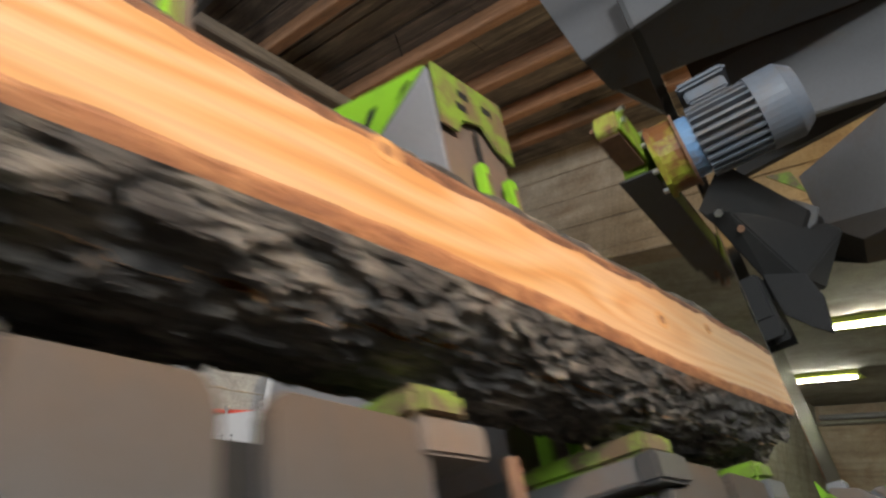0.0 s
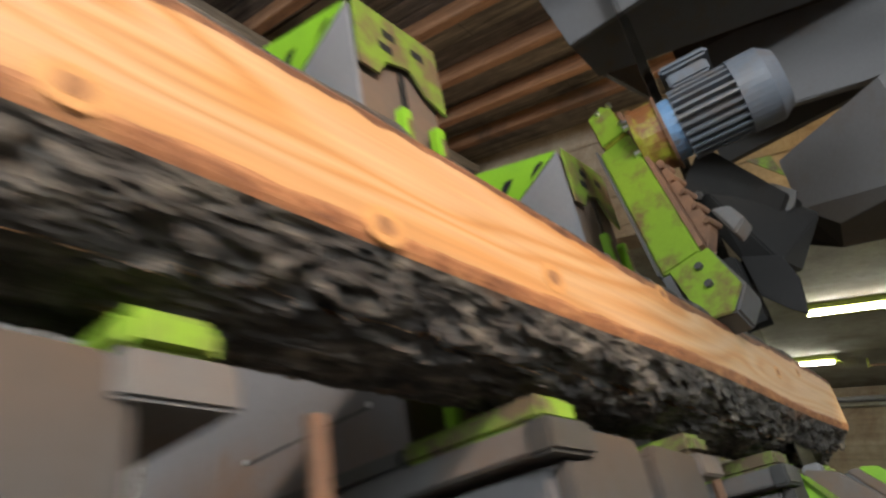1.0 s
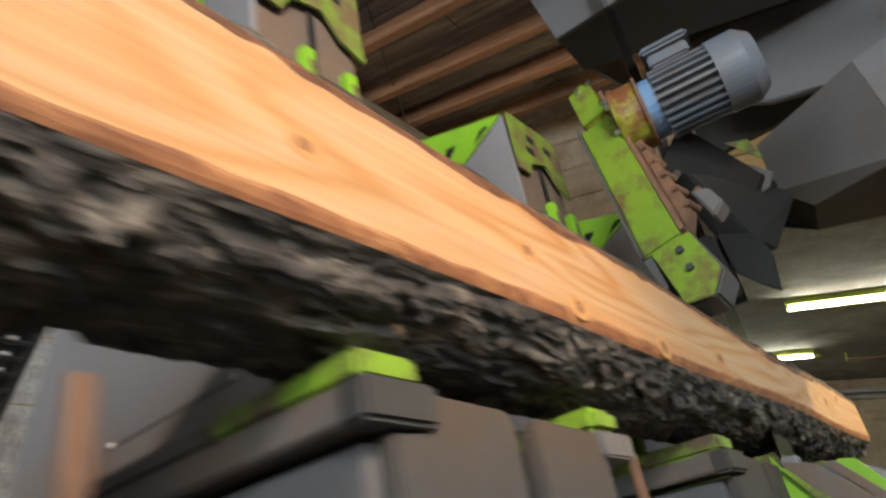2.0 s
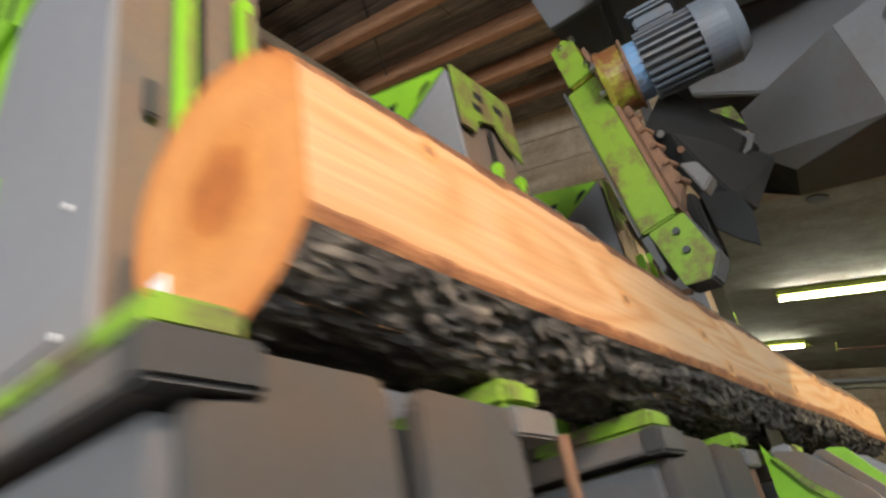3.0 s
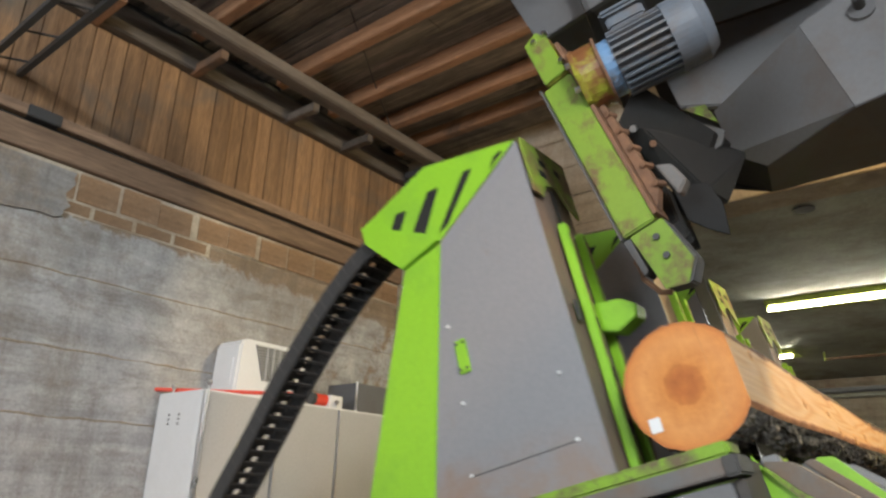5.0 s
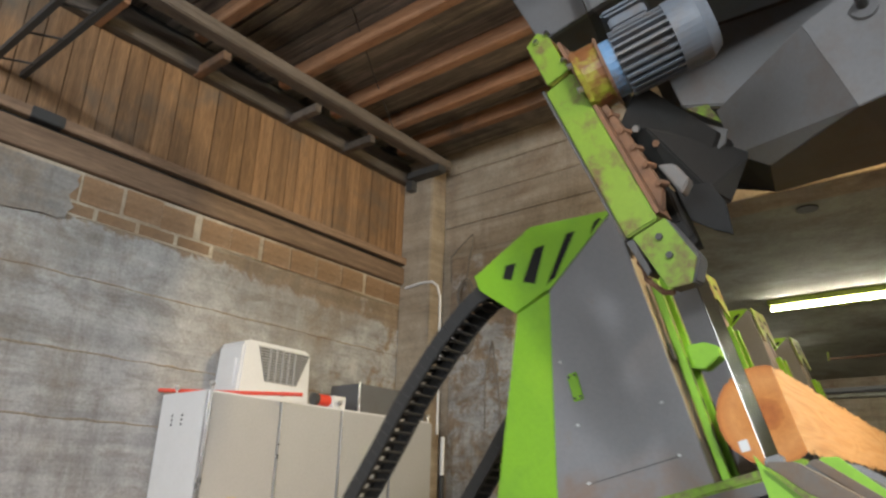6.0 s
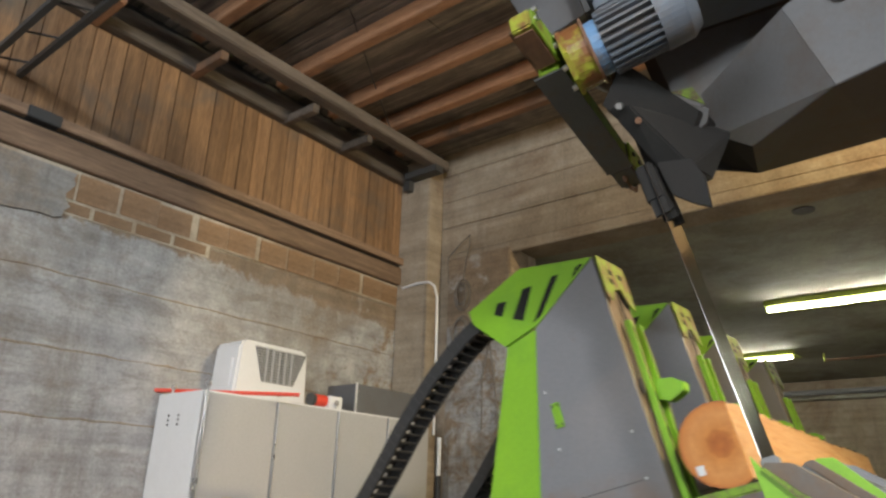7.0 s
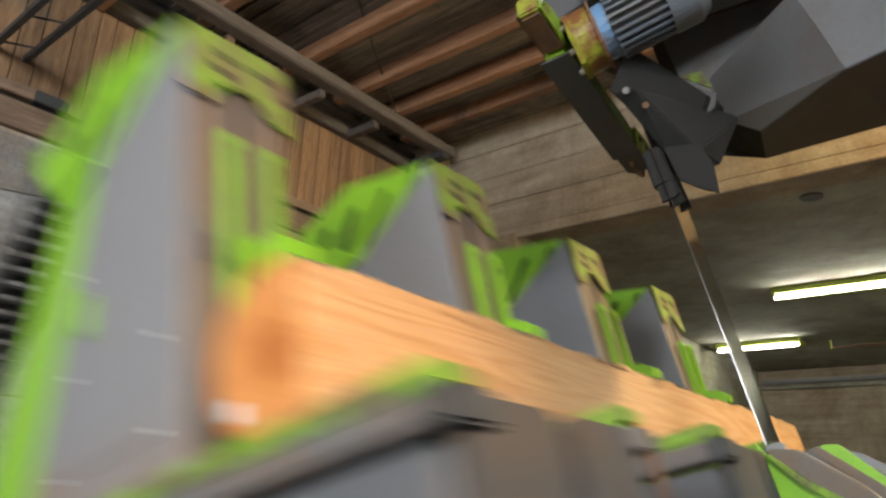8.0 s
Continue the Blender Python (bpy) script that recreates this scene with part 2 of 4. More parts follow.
def sawn(name, pale, mid_, deep):
    """Fresh sawn softwood: long grain flames along the log."""
    m, n, l, b = mat(name, 0.6)
    v = coords(n, l, (4, 0.6, 4))
    w = n.new("ShaderNodeTexNoise")
    w.inputs["Scale"].default_value, w.inputs["Detail"].default_value, w.inputs["Distortion"].default_value = 1.5, 1.2, 0.7
    l.new(v, w.inputs["Vector"])
    mul = n.new("ShaderNodeMath")
    mul.operation = "MULTIPLY"
    mul.inputs[1].default_value = 52.0
    l.new(w.outputs["Fac"], mul.inputs[0])
    wave = n.new("ShaderNodeMath")
    wave.operation = "SINE"
    l.new(mul.outputs[0], wave.inputs[0])
    unit = n.new("ShaderNodeMapRange")
    unit.inputs["From Min"].default_value, unit.inputs["From Max"].default_value = -1.0, 1.0
    l.new(wave.outputs[0], unit.inputs["Value"])
    big = noise_tex(n, l, v, 0.9, 4, 0.55, 0.5)
    fv = coords(n, l, (60, 2.0, 60))
    fine = noise_tex(n, l, fv, 1.5, 4, 0.6)
    c = ramp(n, l, unit.outputs[0], [(0.0, pale), (0.7, mid_), (1.0, deep)])
    c = mixc(n, l, ramp(n, l, big, [(0.42, (0.05, 0.05, 0.05)), (0.66, (0.9, 0.9, 0.9))]), c, pale)
    c = mixc(n, l, 0.12, c, ramp(n, l, fine, [(0.3, (0, 0, 0)), (0.7, (1, 1, 1))]), "OVERLAY")
    l.new(c, b.inputs["Base Color"])
    bump(n, l, b, fine, 0.12, 0.002)
    return m


SAWN = sawn("fresh_sawn_face", (0.545, 0.335, 0.178), (0.52, 0.288, 0.12), (0.47, 0.222, 0.07))
FRESH = sawn("new_cut_face", (0.58, 0.33, 0.15), (0.56, 0.3, 0.12), (0.52, 0.26, 0.095))


def end_grain(cx, cz):
    m, n, l, b = mat("end_grain", 0.65)
    tc = n.new("ShaderNodeTexCoord")
    mp = n.new("ShaderNodeMapping")
    mp.inputs["Location"].default_value = (-cx, 0, -cz)
    mp.inputs["Scale"].default_value = (1, 0, 1)
    l.new(tc.outputs["Object"], mp.inputs["Vector"])
    ln = n.new("ShaderNodeVectorMath")
    ln.operation = "LENGTH"
    l.new(mp.outputs[0], ln.inputs[0])
    nz = noise_tex(n, l, mp.outputs[0], 22, 6, 0.7)
    ad = n.new("ShaderNodeMath")
    ad.operation = "MULTIPLY_ADD"
    ad.inputs[1].default_value = 0.036
    l.new(nz, ad.inputs[0])
    l.new(ln.outputs["Value"], ad.inputs[2])
    base = ramp(n, l, ad.outputs[0], [(0.02, (0.47, 0.145, 0.026)), (0.045, (0.41, 0.12, 0.022)), (0.074, (0.48, 0.155, 0.03)), (0.082, (0.59, 0.225, 0.05)), (0.15, (0.64, 0.275, 0.08)), (0.192, (0.6, 0.225, 0.055)), (0.2, (0.5, 0.165, 0.04))])
    rg = n.new("ShaderNodeMath")
    rg.operation = "MULTIPLY"
    rg.inputs[1].default_value = 900.0
    l.new(ad.outputs[0], rg.inputs[0])
    sn = n.new("ShaderNodeMath")
    sn.operation = "SINE"
    l.new(rg.outputs[0], sn.inputs[0])
    c = mixc(n, l, 0.1, base, ramp(n, l, sn.outputs[0], [(0.0, (0.2, 0.2, 0.2)), (1.0, (0.7, 0.7, 0.7))]), "OVERLAY")
    c = mixc(n, l, 0.35, c, ramp(n, l, nz, [(0.3, (0.25, 0.25, 0.25)), (0.7, (0.75, 0.75, 0.75))]), "OVERLAY")
    l.new(c, b.inputs["Base Color"])
    bump(n, l, b, nz, 0.3, 0.003)
    return m


def bark_mat():
    m, n, l, b = mat("scaly_bark", 0.95)
    v = coords(n, l, (1, 0.45, 1))
    vo = n.new("ShaderNodeTexVoronoi")
    vo.feature = "DISTANCE_TO_EDGE"
    vo.inputs["Scale"].default_value = 34
    l.new(v, vo.inputs["Vector"])
    nz = noise_tex(n, l, v, 22, 6, 0.7)
    big = noise_tex(n, l, v, 5, 5, 0.65)
    c = ramp(n, l, nz, [(0.32, (0.022, 0.02, 0.019)), (0.52, (0.072, 0.065, 0.058)), (0.7, (0.27, 0.235, 0.19))])
    c = mixc(n, l, ramp(n, l, big, [(0.58, (0, 0, 0)), (0.72, (1, 1, 1))]), c, (0.2, 0.11, 0.06))
    l.new(c, b.inputs["Base Color"])
    ad = n.new("ShaderNodeMath")
    l.new(vo.outputs["Distance"], ad.inputs[0])
    l.new(nz, ad.inputs[1])
    bump(n, l, b, ad.outputs[0], 0.9, 0.02)
    return m


BARK = bark_mat()
CAMBIUM = wood("inner_bark_rim", (0.17, 0.07, 0.035), (0.36, 0.15, 0.065), (0.52, 0.26, 0.11), (7, 3, 7), 5, rand=False)

DARKRIM = wood("dark_resinous_rim", (0.06, 0.026, 0.014), (0.15, 0.062, 0.03), (0.33, 0.145, 0.065), (9, 3, 9), 5, rand=False)


def glow(name, colour, strength):
    m, n, l, b = mat(name, 0.5)
    b.inputs["Emission Color"].default_value = (*colour, 1)
    b.inputs["Emission Strength"].default_value = strength
    return m


TUBE = glow("fluorescent_tube_glow", (1.0, 0.96, 0.78), 115.0)
STEEL = paint("saw_band_steel", (0.4, 0.4, 0.38), (0.3, 0.29, 0.26), 0.45, 0.8, 0.1, 1.0)
LACQUER = paint("yellow_green_reflector", (0.3, 0.36, 0.05), (0.24, 0.28, 0.05), 0.5, 0.8, 0.5)

# ------------------------------------------------------------ mesh helpers


def mesh_of(name, bm, *mats):
    bmesh.ops.recalc_face_normals(bm, faces=bm.faces[:])
    me = bpy.data.meshes.new(name)
    bm.to_mesh(me)
    bm.free()
    for m in mats:
        me.materials.append(m)
    return me


def part(name, bm, material, parent=None, label=""):
    mats = material if isinstance(material, tuple) else (material,)
    ob = new(name, mesh_of(name, bm, *mats))
    ob.parent = parent
    return tagged(ob, label)


def box(bm, a, b, bevel=0.0, m=None):
    """An axis-aligned box from corner a to corner b."""
    r = bmesh.ops.create_cube(bm, size=1.0)
    c = [(p + q) / 2 for p, q in zip(a, b)]
    s = [abs(q - p) for p, q in zip(a, b)]
    mm = Matrix.Translation(c) @ Matrix.Diagonal((*s, 1))
    bmesh.ops.transform(bm, matrix=(m @ mm) if m else mm, verts=r["verts"])
    if bevel:
        edges = list({e for v in r["verts"] for e in v.link_edges})
        bmesh.ops.bevel(bm, geom=edges, offset=bevel, segments=2, affect="EDGES", clamp_overlap=True)
    return bm


def boxes(*pairs, bevel=0.0):
    bm = bmesh.new()
    for a, b in pairs:
        box(bm, a, b, bevel)
    return bm


def prism(bm, outline, y0, y1, bevel=0.0, axis="y"):
    """A polygon of (u, v) points drawn out from y0 to y1 along the axis."""
    def at(p, y):
        return {"y": (p[0], y, p[1]), "x": (y, p[0], p[1]), "z": (p[0], p[1], y)}[axis]
    a = [bm.verts.new(at(p, y0)) for p in outline]
    b = [bm.verts.new(at(p, y1)) for p in outline]
    bm.faces.new(a)
    bm.faces.new(b[::-1])
    k = len(outline)
    side = [bm.faces.new((a[i], b[i], b[(i + 1) % k], a[(i + 1) % k])) for i in range(k)]
    if bevel:
        bmesh.ops.bevel(bm, geom=list({e for f in side for e in f.edges}), offset=bevel, segments=2, affect="EDGES", clamp_overlap=True)
    return bm


def rod(bm, p, q, r, sides=16, r2=None):
    p, q = Vector(p), Vector(q)
    d = q - p
    res = bmesh.ops.create_cone(bm, cap_ends=True, segments=sides, radius1=r, radius2=r if r2 is None else r2, depth=d.length)
    m = Matrix.Translation((p + q) / 2) @ d.to_track_quat("Z", "Y").to_matrix().to_4x4()
    bmesh.ops.transform(bm, matrix=m, verts=res["verts"])
    return bm


def tube_along(bm, pts, r, sides=8):
    rings = []
    for i, p in enumerate(pts):
        d = (Vector(pts[min(i + 1, len(pts) - 1)]) - Vector(pts[max(i - 1, 0)])).normalized()
        q = d.to_track_quat("Z", "Y")
        rings.append([bm.verts.new(Vector(p) + q @ Vector((r * math.cos(2 * math.pi * k / sides), r * math.sin(2 * math.pi * k / sides), 0))) for k in range(sides)])
    for a, b in zip(rings, rings[1:]):
        for k in range(sides):
            bm.faces.new((a[k], a[(k + 1) % sides], b[(k + 1) % sides], b[k]))
    bm.faces.new(rings[0])
    bm.faces.new(rings[-1][::-1])
    return bm


def empty(name, m=None):
    ob = new(name)
    ob.empty_display_size = 0.1
    if m:
        ob.matrix_world = m
    return ob


def structure(name, bm, material, label=""):
    return tagged(part(name, bm, material), label, "", "", "structure")


# the machine leans 15 degrees about the track's direction
LEAN = pose(*EYE, 0, -15, 0)


def lean(u, y, v):
    return LEAN @ Matrix.Translation((u, y, v))


# ------------------------------------------------------------ the hall
WX, EY, CZ, LZ = -4.6, 5.22, 4.87, 3.66     # side wall, end wall, roof, lintel
RX, BY = 4.2, -6.0

structure("floor", boxes(((WX - 0.3, BY - 0.3, -0.2), (RX + 0.3, 15.3, 0.0))), FLOORC, "grey concrete workshop floor")
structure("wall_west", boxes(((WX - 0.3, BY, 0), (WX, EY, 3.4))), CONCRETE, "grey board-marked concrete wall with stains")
structure("wall_west_upper", boxes(((WX - 0.3, BY, 3.4), (WX - 0.035, EY, CZ + 0.3))), DARK, "dark timber backing behind brown boards")
structure("wall_north", boxes(((WX, EY, 0), (-3.35, EY + 0.45, CZ + 0.3)), ((-3.35, EY, LZ), (RX, EY + 0.45, CZ + 0.3)), ((2.6, EY, 0), (RX, EY + 0.45, LZ))), CONCRETE_BROWN,
          "brown stained board-marked concrete wall over an opening")
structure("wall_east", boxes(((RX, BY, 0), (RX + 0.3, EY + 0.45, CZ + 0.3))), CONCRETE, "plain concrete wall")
structure("wall_south", boxes(((WX, BY - 0.3, 0), (-3.0, BY, CZ + 0.3)), ((-3.0, BY - 0.3, 4.1), (0.2, BY, CZ + 0.3)), ((0.2, BY - 0.3, 0), (RX, BY, CZ + 0.3))), CONCRETE, "concrete wall out of view with an added opening")
# the lower hall beyond the opening
structure("ceiling_low", boxes(((-3.8, EY + 0.45, LZ + 0.02), (5.2, 15.3, LZ + 0.3))), CONCRETE_DARK, "grey-green concrete ceiling of the rear hall")
structure("wall_rear_west", boxes(((-4.1, EY + 0.45, 0), (-3.8, 15, LZ + 0.02))), CONCRETE_DARK, "dim concrete side wall of the rear hall")
structure("wall_rear_east", boxes(((5.2, EY + 0.45, 0), (5.5, 15, LZ + 0.3))), CONCRETE_DARK, "dim concrete side wall of the rear hall")
structure("wall_rear_north", boxes(((-4.1, 15, 0), (5.5, 15.3, LZ + 0.3))), CONCRETE_BROWN, "brown concrete end wall of the rear hall")
def board_wall():
    """Upright boards, the timber sills and the row of clay blocks on the side wall."""
    rnd = random.Random(4)
    upper = bpy.data.objects["wall_west_upper"]
    widths = [0.11, 0.13, 0.15, 0.17, 0.19]
    meshes = {}
    for w in widths:
        for k in range(3):
            bm = bmesh.new()
            box(bm, (WX - 0.033, 0.003, 3.68), (WX - 0.006 + 0.005 * k, w - 0.004, 4.7), 0.003)
            meshes[w, k] = mesh_of("wall_board", bm, PLANK)
    y = 0.2
    while y < 5.0:
        w = rnd.choice(widths)
        ob = new("wall_board", meshes[w, rnd.randrange(3)])
        ob.location.y, ob.parent = y, upper
        y += w
    sill = structure("trim_sill", boxes(((WX - 0.02, BY, 3.615), (WX + 0.085, 5.0, 3.69)), bevel=0.006), RAILWOOD, "brown timber sill under the boards")
    # black strips paint the shadow lines under the sill and the beam
    structure("trim_shadow", boxes(((WX - 0.02, BY, 3.585), (WX + 0.02, 5.0, 3.615)), ((WX - 0.01, BY, 3.39), (WX + 0.006, 5.0, 3.405))), BLACK, "black strips for the shadow lines between the timbers")
    beam = structure("trim_beam", boxes(((WX - 0.02, BY, 3.405), (WX + 0.06, 5.05, 3.585)), bevel=0.008), RAILWOOD, "brown horizontal timber beam on the wall")
    structure("trim_mortar", boxes(((WX, 0.2, 3.182), (WX + 0.011, 5.0, 3.4)), ((WX, 1.6, 3.08), (WX + 0.008, 2.8, 3.182))), MORTAR, "pale mortar bed between clay blocks")
    bm = bmesh.new()
    box(bm, (WX - 0.003, 0.002, 3.19), (WX + 0.016, 0.284, 3.388), 0.006)
    me = mesh_of("clay_block", bm, BRICKM)
    west = bpy.data.objects["wall_west"]
    for k in range(15):
        ob = new("clay_block", me)
        ob.location = (rnd.uniform(-0.002, 0.003), 0.54 + 0.302 * k + rnd.uniform(-0.006, 0.006), rnd.uniform(-0.012, 0.004))
        ob.rotation_euler.x = rnd.uniform(-0.02, 0.02) * 0.3
        ob.parent = west
    bm = bmesh.new()
    box(bm, (WX - 0.003, 0.002, 3.085), (WX + 0.012, 0.284, 3.172), 0.006)
    me = mesh_of("clay_block", bm, BRICKM)
    for k in range(4):
        ob = new("clay_block", me)
        ob.location = (rnd.uniform(-0.001, 0.002), 1.58 + 0.302 * k, rnd.uniform(-0.004, 0.003))
        ob.parent = west
    # grey render that covers the blocks at one end, with a broken edge
    pts = [(0.2, 3.39), (0.2, 2.97)] + [(0.2 + 0.09 * i, 2.97 + 0.03 * i / 8 + rnd.uniform(-0.015, 0.015)) for i in range(1, 17)]
    pts += [(1.7 + rnd.uniform(-0.03, 0.03), 3.05 + 0.04 * i) for i in range(9)]
    structure("trim_render", prism(bmesh.new(), pts, WX + 0.001, WX + 0.021, axis="x"), RENDERP, "grey cement render patch over the clay blocks")
    # shuttering joints: thin raised fins left by the boards
    for z, w in ((3.17, 0.014), (2.68, 0.008), (2.2, 0.009), (1.78, 0.008)):
        bm = bmesh.new()
        pts = [(0.0 + 0.09 * i, z + rnd.uniform(-0.006, 0.006), w * rnd.uniform(0.3, 1.0)) for i in range(58)]
        for (ya, za, wa), (yb, zb, wb) in zip(pts, pts[1:]):
            vs = [bm.verts.new(c) for c in ((WX, ya, za - wa), (WX, yb, zb - wb), (WX, yb, zb + wb), (WX, ya, za + wa), (WX + 0.007, ya, za), (WX + 0.007, yb, zb))]
            bm.faces.new((vs[0], vs[1], vs[5], vs[4]))
            bm.faces.new((vs[4], vs[5], vs[2], vs[3]))
        ob = part("shutter_seam", bm, CONCRETE_BROWN, west)


def end_wall_detail():
    structure("pillar", boxes(((WX + 0.002, 4.98, 0), (-4.2, EY, 4.78)), bevel=0.012), CONCRETE_BROWN, "stained concrete corner pillar")
    structure("pillar_opening", boxes(((-4.08, EY - 0.05, 0), (-3.335, EY + 0.3, 3.65)), bevel=0.012), CONCRETE, "grey concrete pillar beside the opening")
    structure("trim_lintel", boxes(((-3.42, EY - 0.035, 3.6), (RX, EY + 0.02, 3.7)), bevel=0.008), CONCRETE_BROWN, "rough lintel edge over the opening")
    north = bpy.data.objects["wall_north"]
    for k in range(4):
        bm = bmesh.new()
        z0 = 3.71 + 0.3 * k
        box(bm, (-4.19, EY - 0.012 - 0.006 * (k % 2), z0), (RX, EY + 0.01, z0 + 0.29), 0.006)
        part("shuttering_board_mark", bm, CONCRETE_BROWN, north)


def roof():
    rnd = random.Random(2)
    # boards of the roof are part of the ceiling
    bm = boxes(((WX - 0.3, BY - 0.3, CZ + 0.16), (RX + 0.3, EY + 0.4, CZ + 0.3)))
    y = BY
    while y < EY - 0.02:
        w = rnd.choice((0.12, 0.15, 0.18, 0.21))
        z = CZ - 0.03 + rnd.uniform(0, 0.03)
        x = WX
        while x < RX:
            ln = rnd.uniform(1.6, 3.4)
            box(bm, (x, y, z), (min(x + ln - 0.008, RX), min(y + w - 0.012, EY - 0.01), z + 0.025))
            x += ln
        y += w
    structure("ceiling", bm, BOARDING, "dark weathered roof boards with knots")
    for y in (-5.0, -4.0, -3.0, -2.0, -1.0, -0.12, 0.62, 1.42, 2.285, 3.12, 3.725, 4.225, 4.665):
        ob = part("roof_joist", boxes(((-4.4, y - 0.045, 4.712), (RX, y + 0.045, CZ - 0.02)), bevel=0.006), JOIST)
        tagged(ob, "reddish-brown timber roof joist under dark boards", "roof joist", "roof joists")
    ob = part("roof_beam", boxes(((-4.18, BY, 4.6), (-4.04, 5.1, 4.71)), bevel=0.01), BEAM)
    tagged(ob, "grey-brown squared timber beam carrying the joists", "beam")
    ob = part("wall_plate", boxes(((WX - 0.02, BY, 4.53), (WX + 0.09, 5.0, 4.75)), bevel=0.01), BEAM)
    tagged(ob, "dark timber wall plate above the boards", "beam")
    for y in (0.7, 1.6, 2.42, 3.36, 4.04):
        ob = part("roof_strut", boxes(((WX + 0.01, y - 0.035, 4.52), (-4.17, y + 0.035, 4.595)), bevel=0.005), JOIST if y < 3 else BEAM)
        tagged(ob, "short brown timber strut between wall and beam", "strut", "roof struts")
    ob = part("beam_bracket", boxes(((-4.45, 4.86, 4.53), (-4.03, 4.98, 4.598)), ((-4.5, 4.9, 4.42), (-4.42, 4.98, 4.53))), DARK)
    tagged(ob, "dark iron bracket under the beam end", "bracket")
    ob = part("tie_wire", tube_along(bmesh.new(), [(-3.27, 2.85, 4.86), (-3.7, 3.56, 4.78), (-4.06, 4.2, 4.7)], 0.006, 6), DARK)
    tagged(ob, "thin dark wire with a turnbuckle at the roof", "wire")
    rail = empty("lattice_rail")
    tagged(rail, "dark steel lattice rail under the roof", "rail")
    for y in (1.05, 1.24):
        part("chord", boxes(((WX + 0.01, y - 0.018, 3.88), (RX - 0.4, y + 0.018, 3.92))), DARK, rail)
    for k in range(5):
        x = -4.5 + 0.42 * k
        part("cross_bar", rod(bmesh.new(), (x, 1.05, 3.9), (x + 0.12, 1.24, 3.9), 0.008, 6), DARK, rail)
    for x in (-2.2, 0.6, 3.0):
        part("hanger", boxes(((x, 1.12, 3.9), (x + 0.05, 1.17, 4.95))), DARK, rail)
    ob = part("wall_box", boxes(((WX, 1.32, 3.61), (WX + 0.1, 1.53, 3.69)), bevel=0.006), DARK)
    tagged(ob, "small dark metal box on the timber sill", "box")


def cabinet():
    c = empty("control_cabinet")
    tagged(c, "light grey sheet-steel control cabinet with four doors", "cabinet")
    edges = (2.574, 3.155, 3.746, 4.315, 4.86)
    part("body", boxes(((WX + 0.02, 2.574, 0.0), (-4.025, 4.86, 2.0)), bevel=0.006), WHITE, c)
    for a, b in zip(edges, edges[1:]):
        d = part("door", boxes(((-4.024, a + 0.005, 0.1), (-4.0, b - 0.005, 1.985)), bevel=0.004), DOORGREY, c)
        part("edge_strip", boxes(((-4.001, a + 0.005, 0.1), (-3.994, a + 0.017, 1.985)), bevel=0.002), CHROME, d, "bright door edge")
        part("handle", boxes(((-4.0, a + 0.1, 1.02), (-3.975, a + 0.13, 1.2)), bevel=0.005), PLASTIC, d)
    for y in (2.83, 3.5):
        sw = part("switch_plate", boxes(((-4.0, y - 0.035, 1.265), (-3.99, y + 0.035, 1.335)), bevel=0.003), YELLOW, c)
        part("switch_knob", rod(bmesh.new(), (-3.99, y, 1.3), (-3.965, y, 1.3), 0.022, 14), RED, sw)
    for y, x in ((2.6, -4.03), (2.6, -4.45), (3.75, -4.03), (4.83, -4.03)):
        bm = rod(bmesh.new(), (x, y, 2.0), (x, y, 2.03), 0.008, 8)
        r = bmesh.ops.create_uvsphere(bm, u_segments=10, v_segments=6, radius=0.02)
        bmesh.ops.translate(bm, verts=r["verts"], vec=(x, y, 2.045))
        part("lifting_eye", bm, CHROME, c)
    part("corner_strip", boxes(((-4.03, 2.566, 0.05), (-4.0, 2.578, 1.99)), bevel=0.003), CHROME, c)
    for yy in (-4.42, -4.3):
        for k in range(3):
            part("vent_hole", boxes(((yy, 2.571, 1.78 + 0.03 * k), (yy + 0.014, 2.575, 1.795 + 0.03 * k))), BLACK, c)
    ac = empty("cooling_unit")
    tagged(ac, "pale grey cooling unit with slatted grille on the cabinet", "cooling unit")
    bm = bmesh.new()
    prism(bm, [(2.955, 2.0), (3.64, 2.0), (3.619, 2.41), (3.587, 2.447), (3.02, 2.447), (2.976, 2.41)], -4.58, -4.271, 0.016, axis="x")
    part("housing", bm, WHITE, ac)
    quad = [(3.105, 2.412), (3.6, 2.412), (3.49, 2.155), (3.19, 2.155)]
    part("grille_recess", prism(bmesh.new(), quad, -4.273, -4.267, axis="x"), DARK, ac)
    for k in range(13):
        z = 2.16 + 0.02 * k
        f = (z - 2.155) / 0.257
        part("slat", boxes(((-4.268, 3.19 - 0.085 * f, z), (-4.256, 3.49 + 0.11 * f, z + 0.008))), DOORGREY, ac)
    for k in range(5):
        part("mullion", boxes(((-4.267, 3.21 + 0.06 * k, 2.155), (-4.253, 3.216 + 0.06 * k, 2.412))), DOORGREY, ac)
    part("side_hatch", boxes(((-4.53, 2.953, 2.1), (-4.33, 2.985, 2.3)), bevel=0.004), WHITE, ac)
    part("drain_nozzle", rod(bmesh.new(), (-4.27, 3.36, 2.08), (-4.245, 3.36, 2.08), 0.02, 12), DOORGREY, ac)
    ob = part("red_bar", rod(bmesh.new(), (-4.62, 2.54, 2.03), (-3.83, 3.2, 2.03), 0.014, 10), RED)
    tagged(ob, "red lacquered bar lying across the cabinet top", "bar")
    ob = part("grey_case", boxes(((-4.45, 4.02, 2.0), (-4.1, 4.86, 2.24)), bevel=0.006), CASING)
    part("edge_angle", boxes(((-4.105, 4.01, 2.0), (-4.09, 4.03, 2.25)), bevel=0.002), CHROME, ob, "bright edge angle")
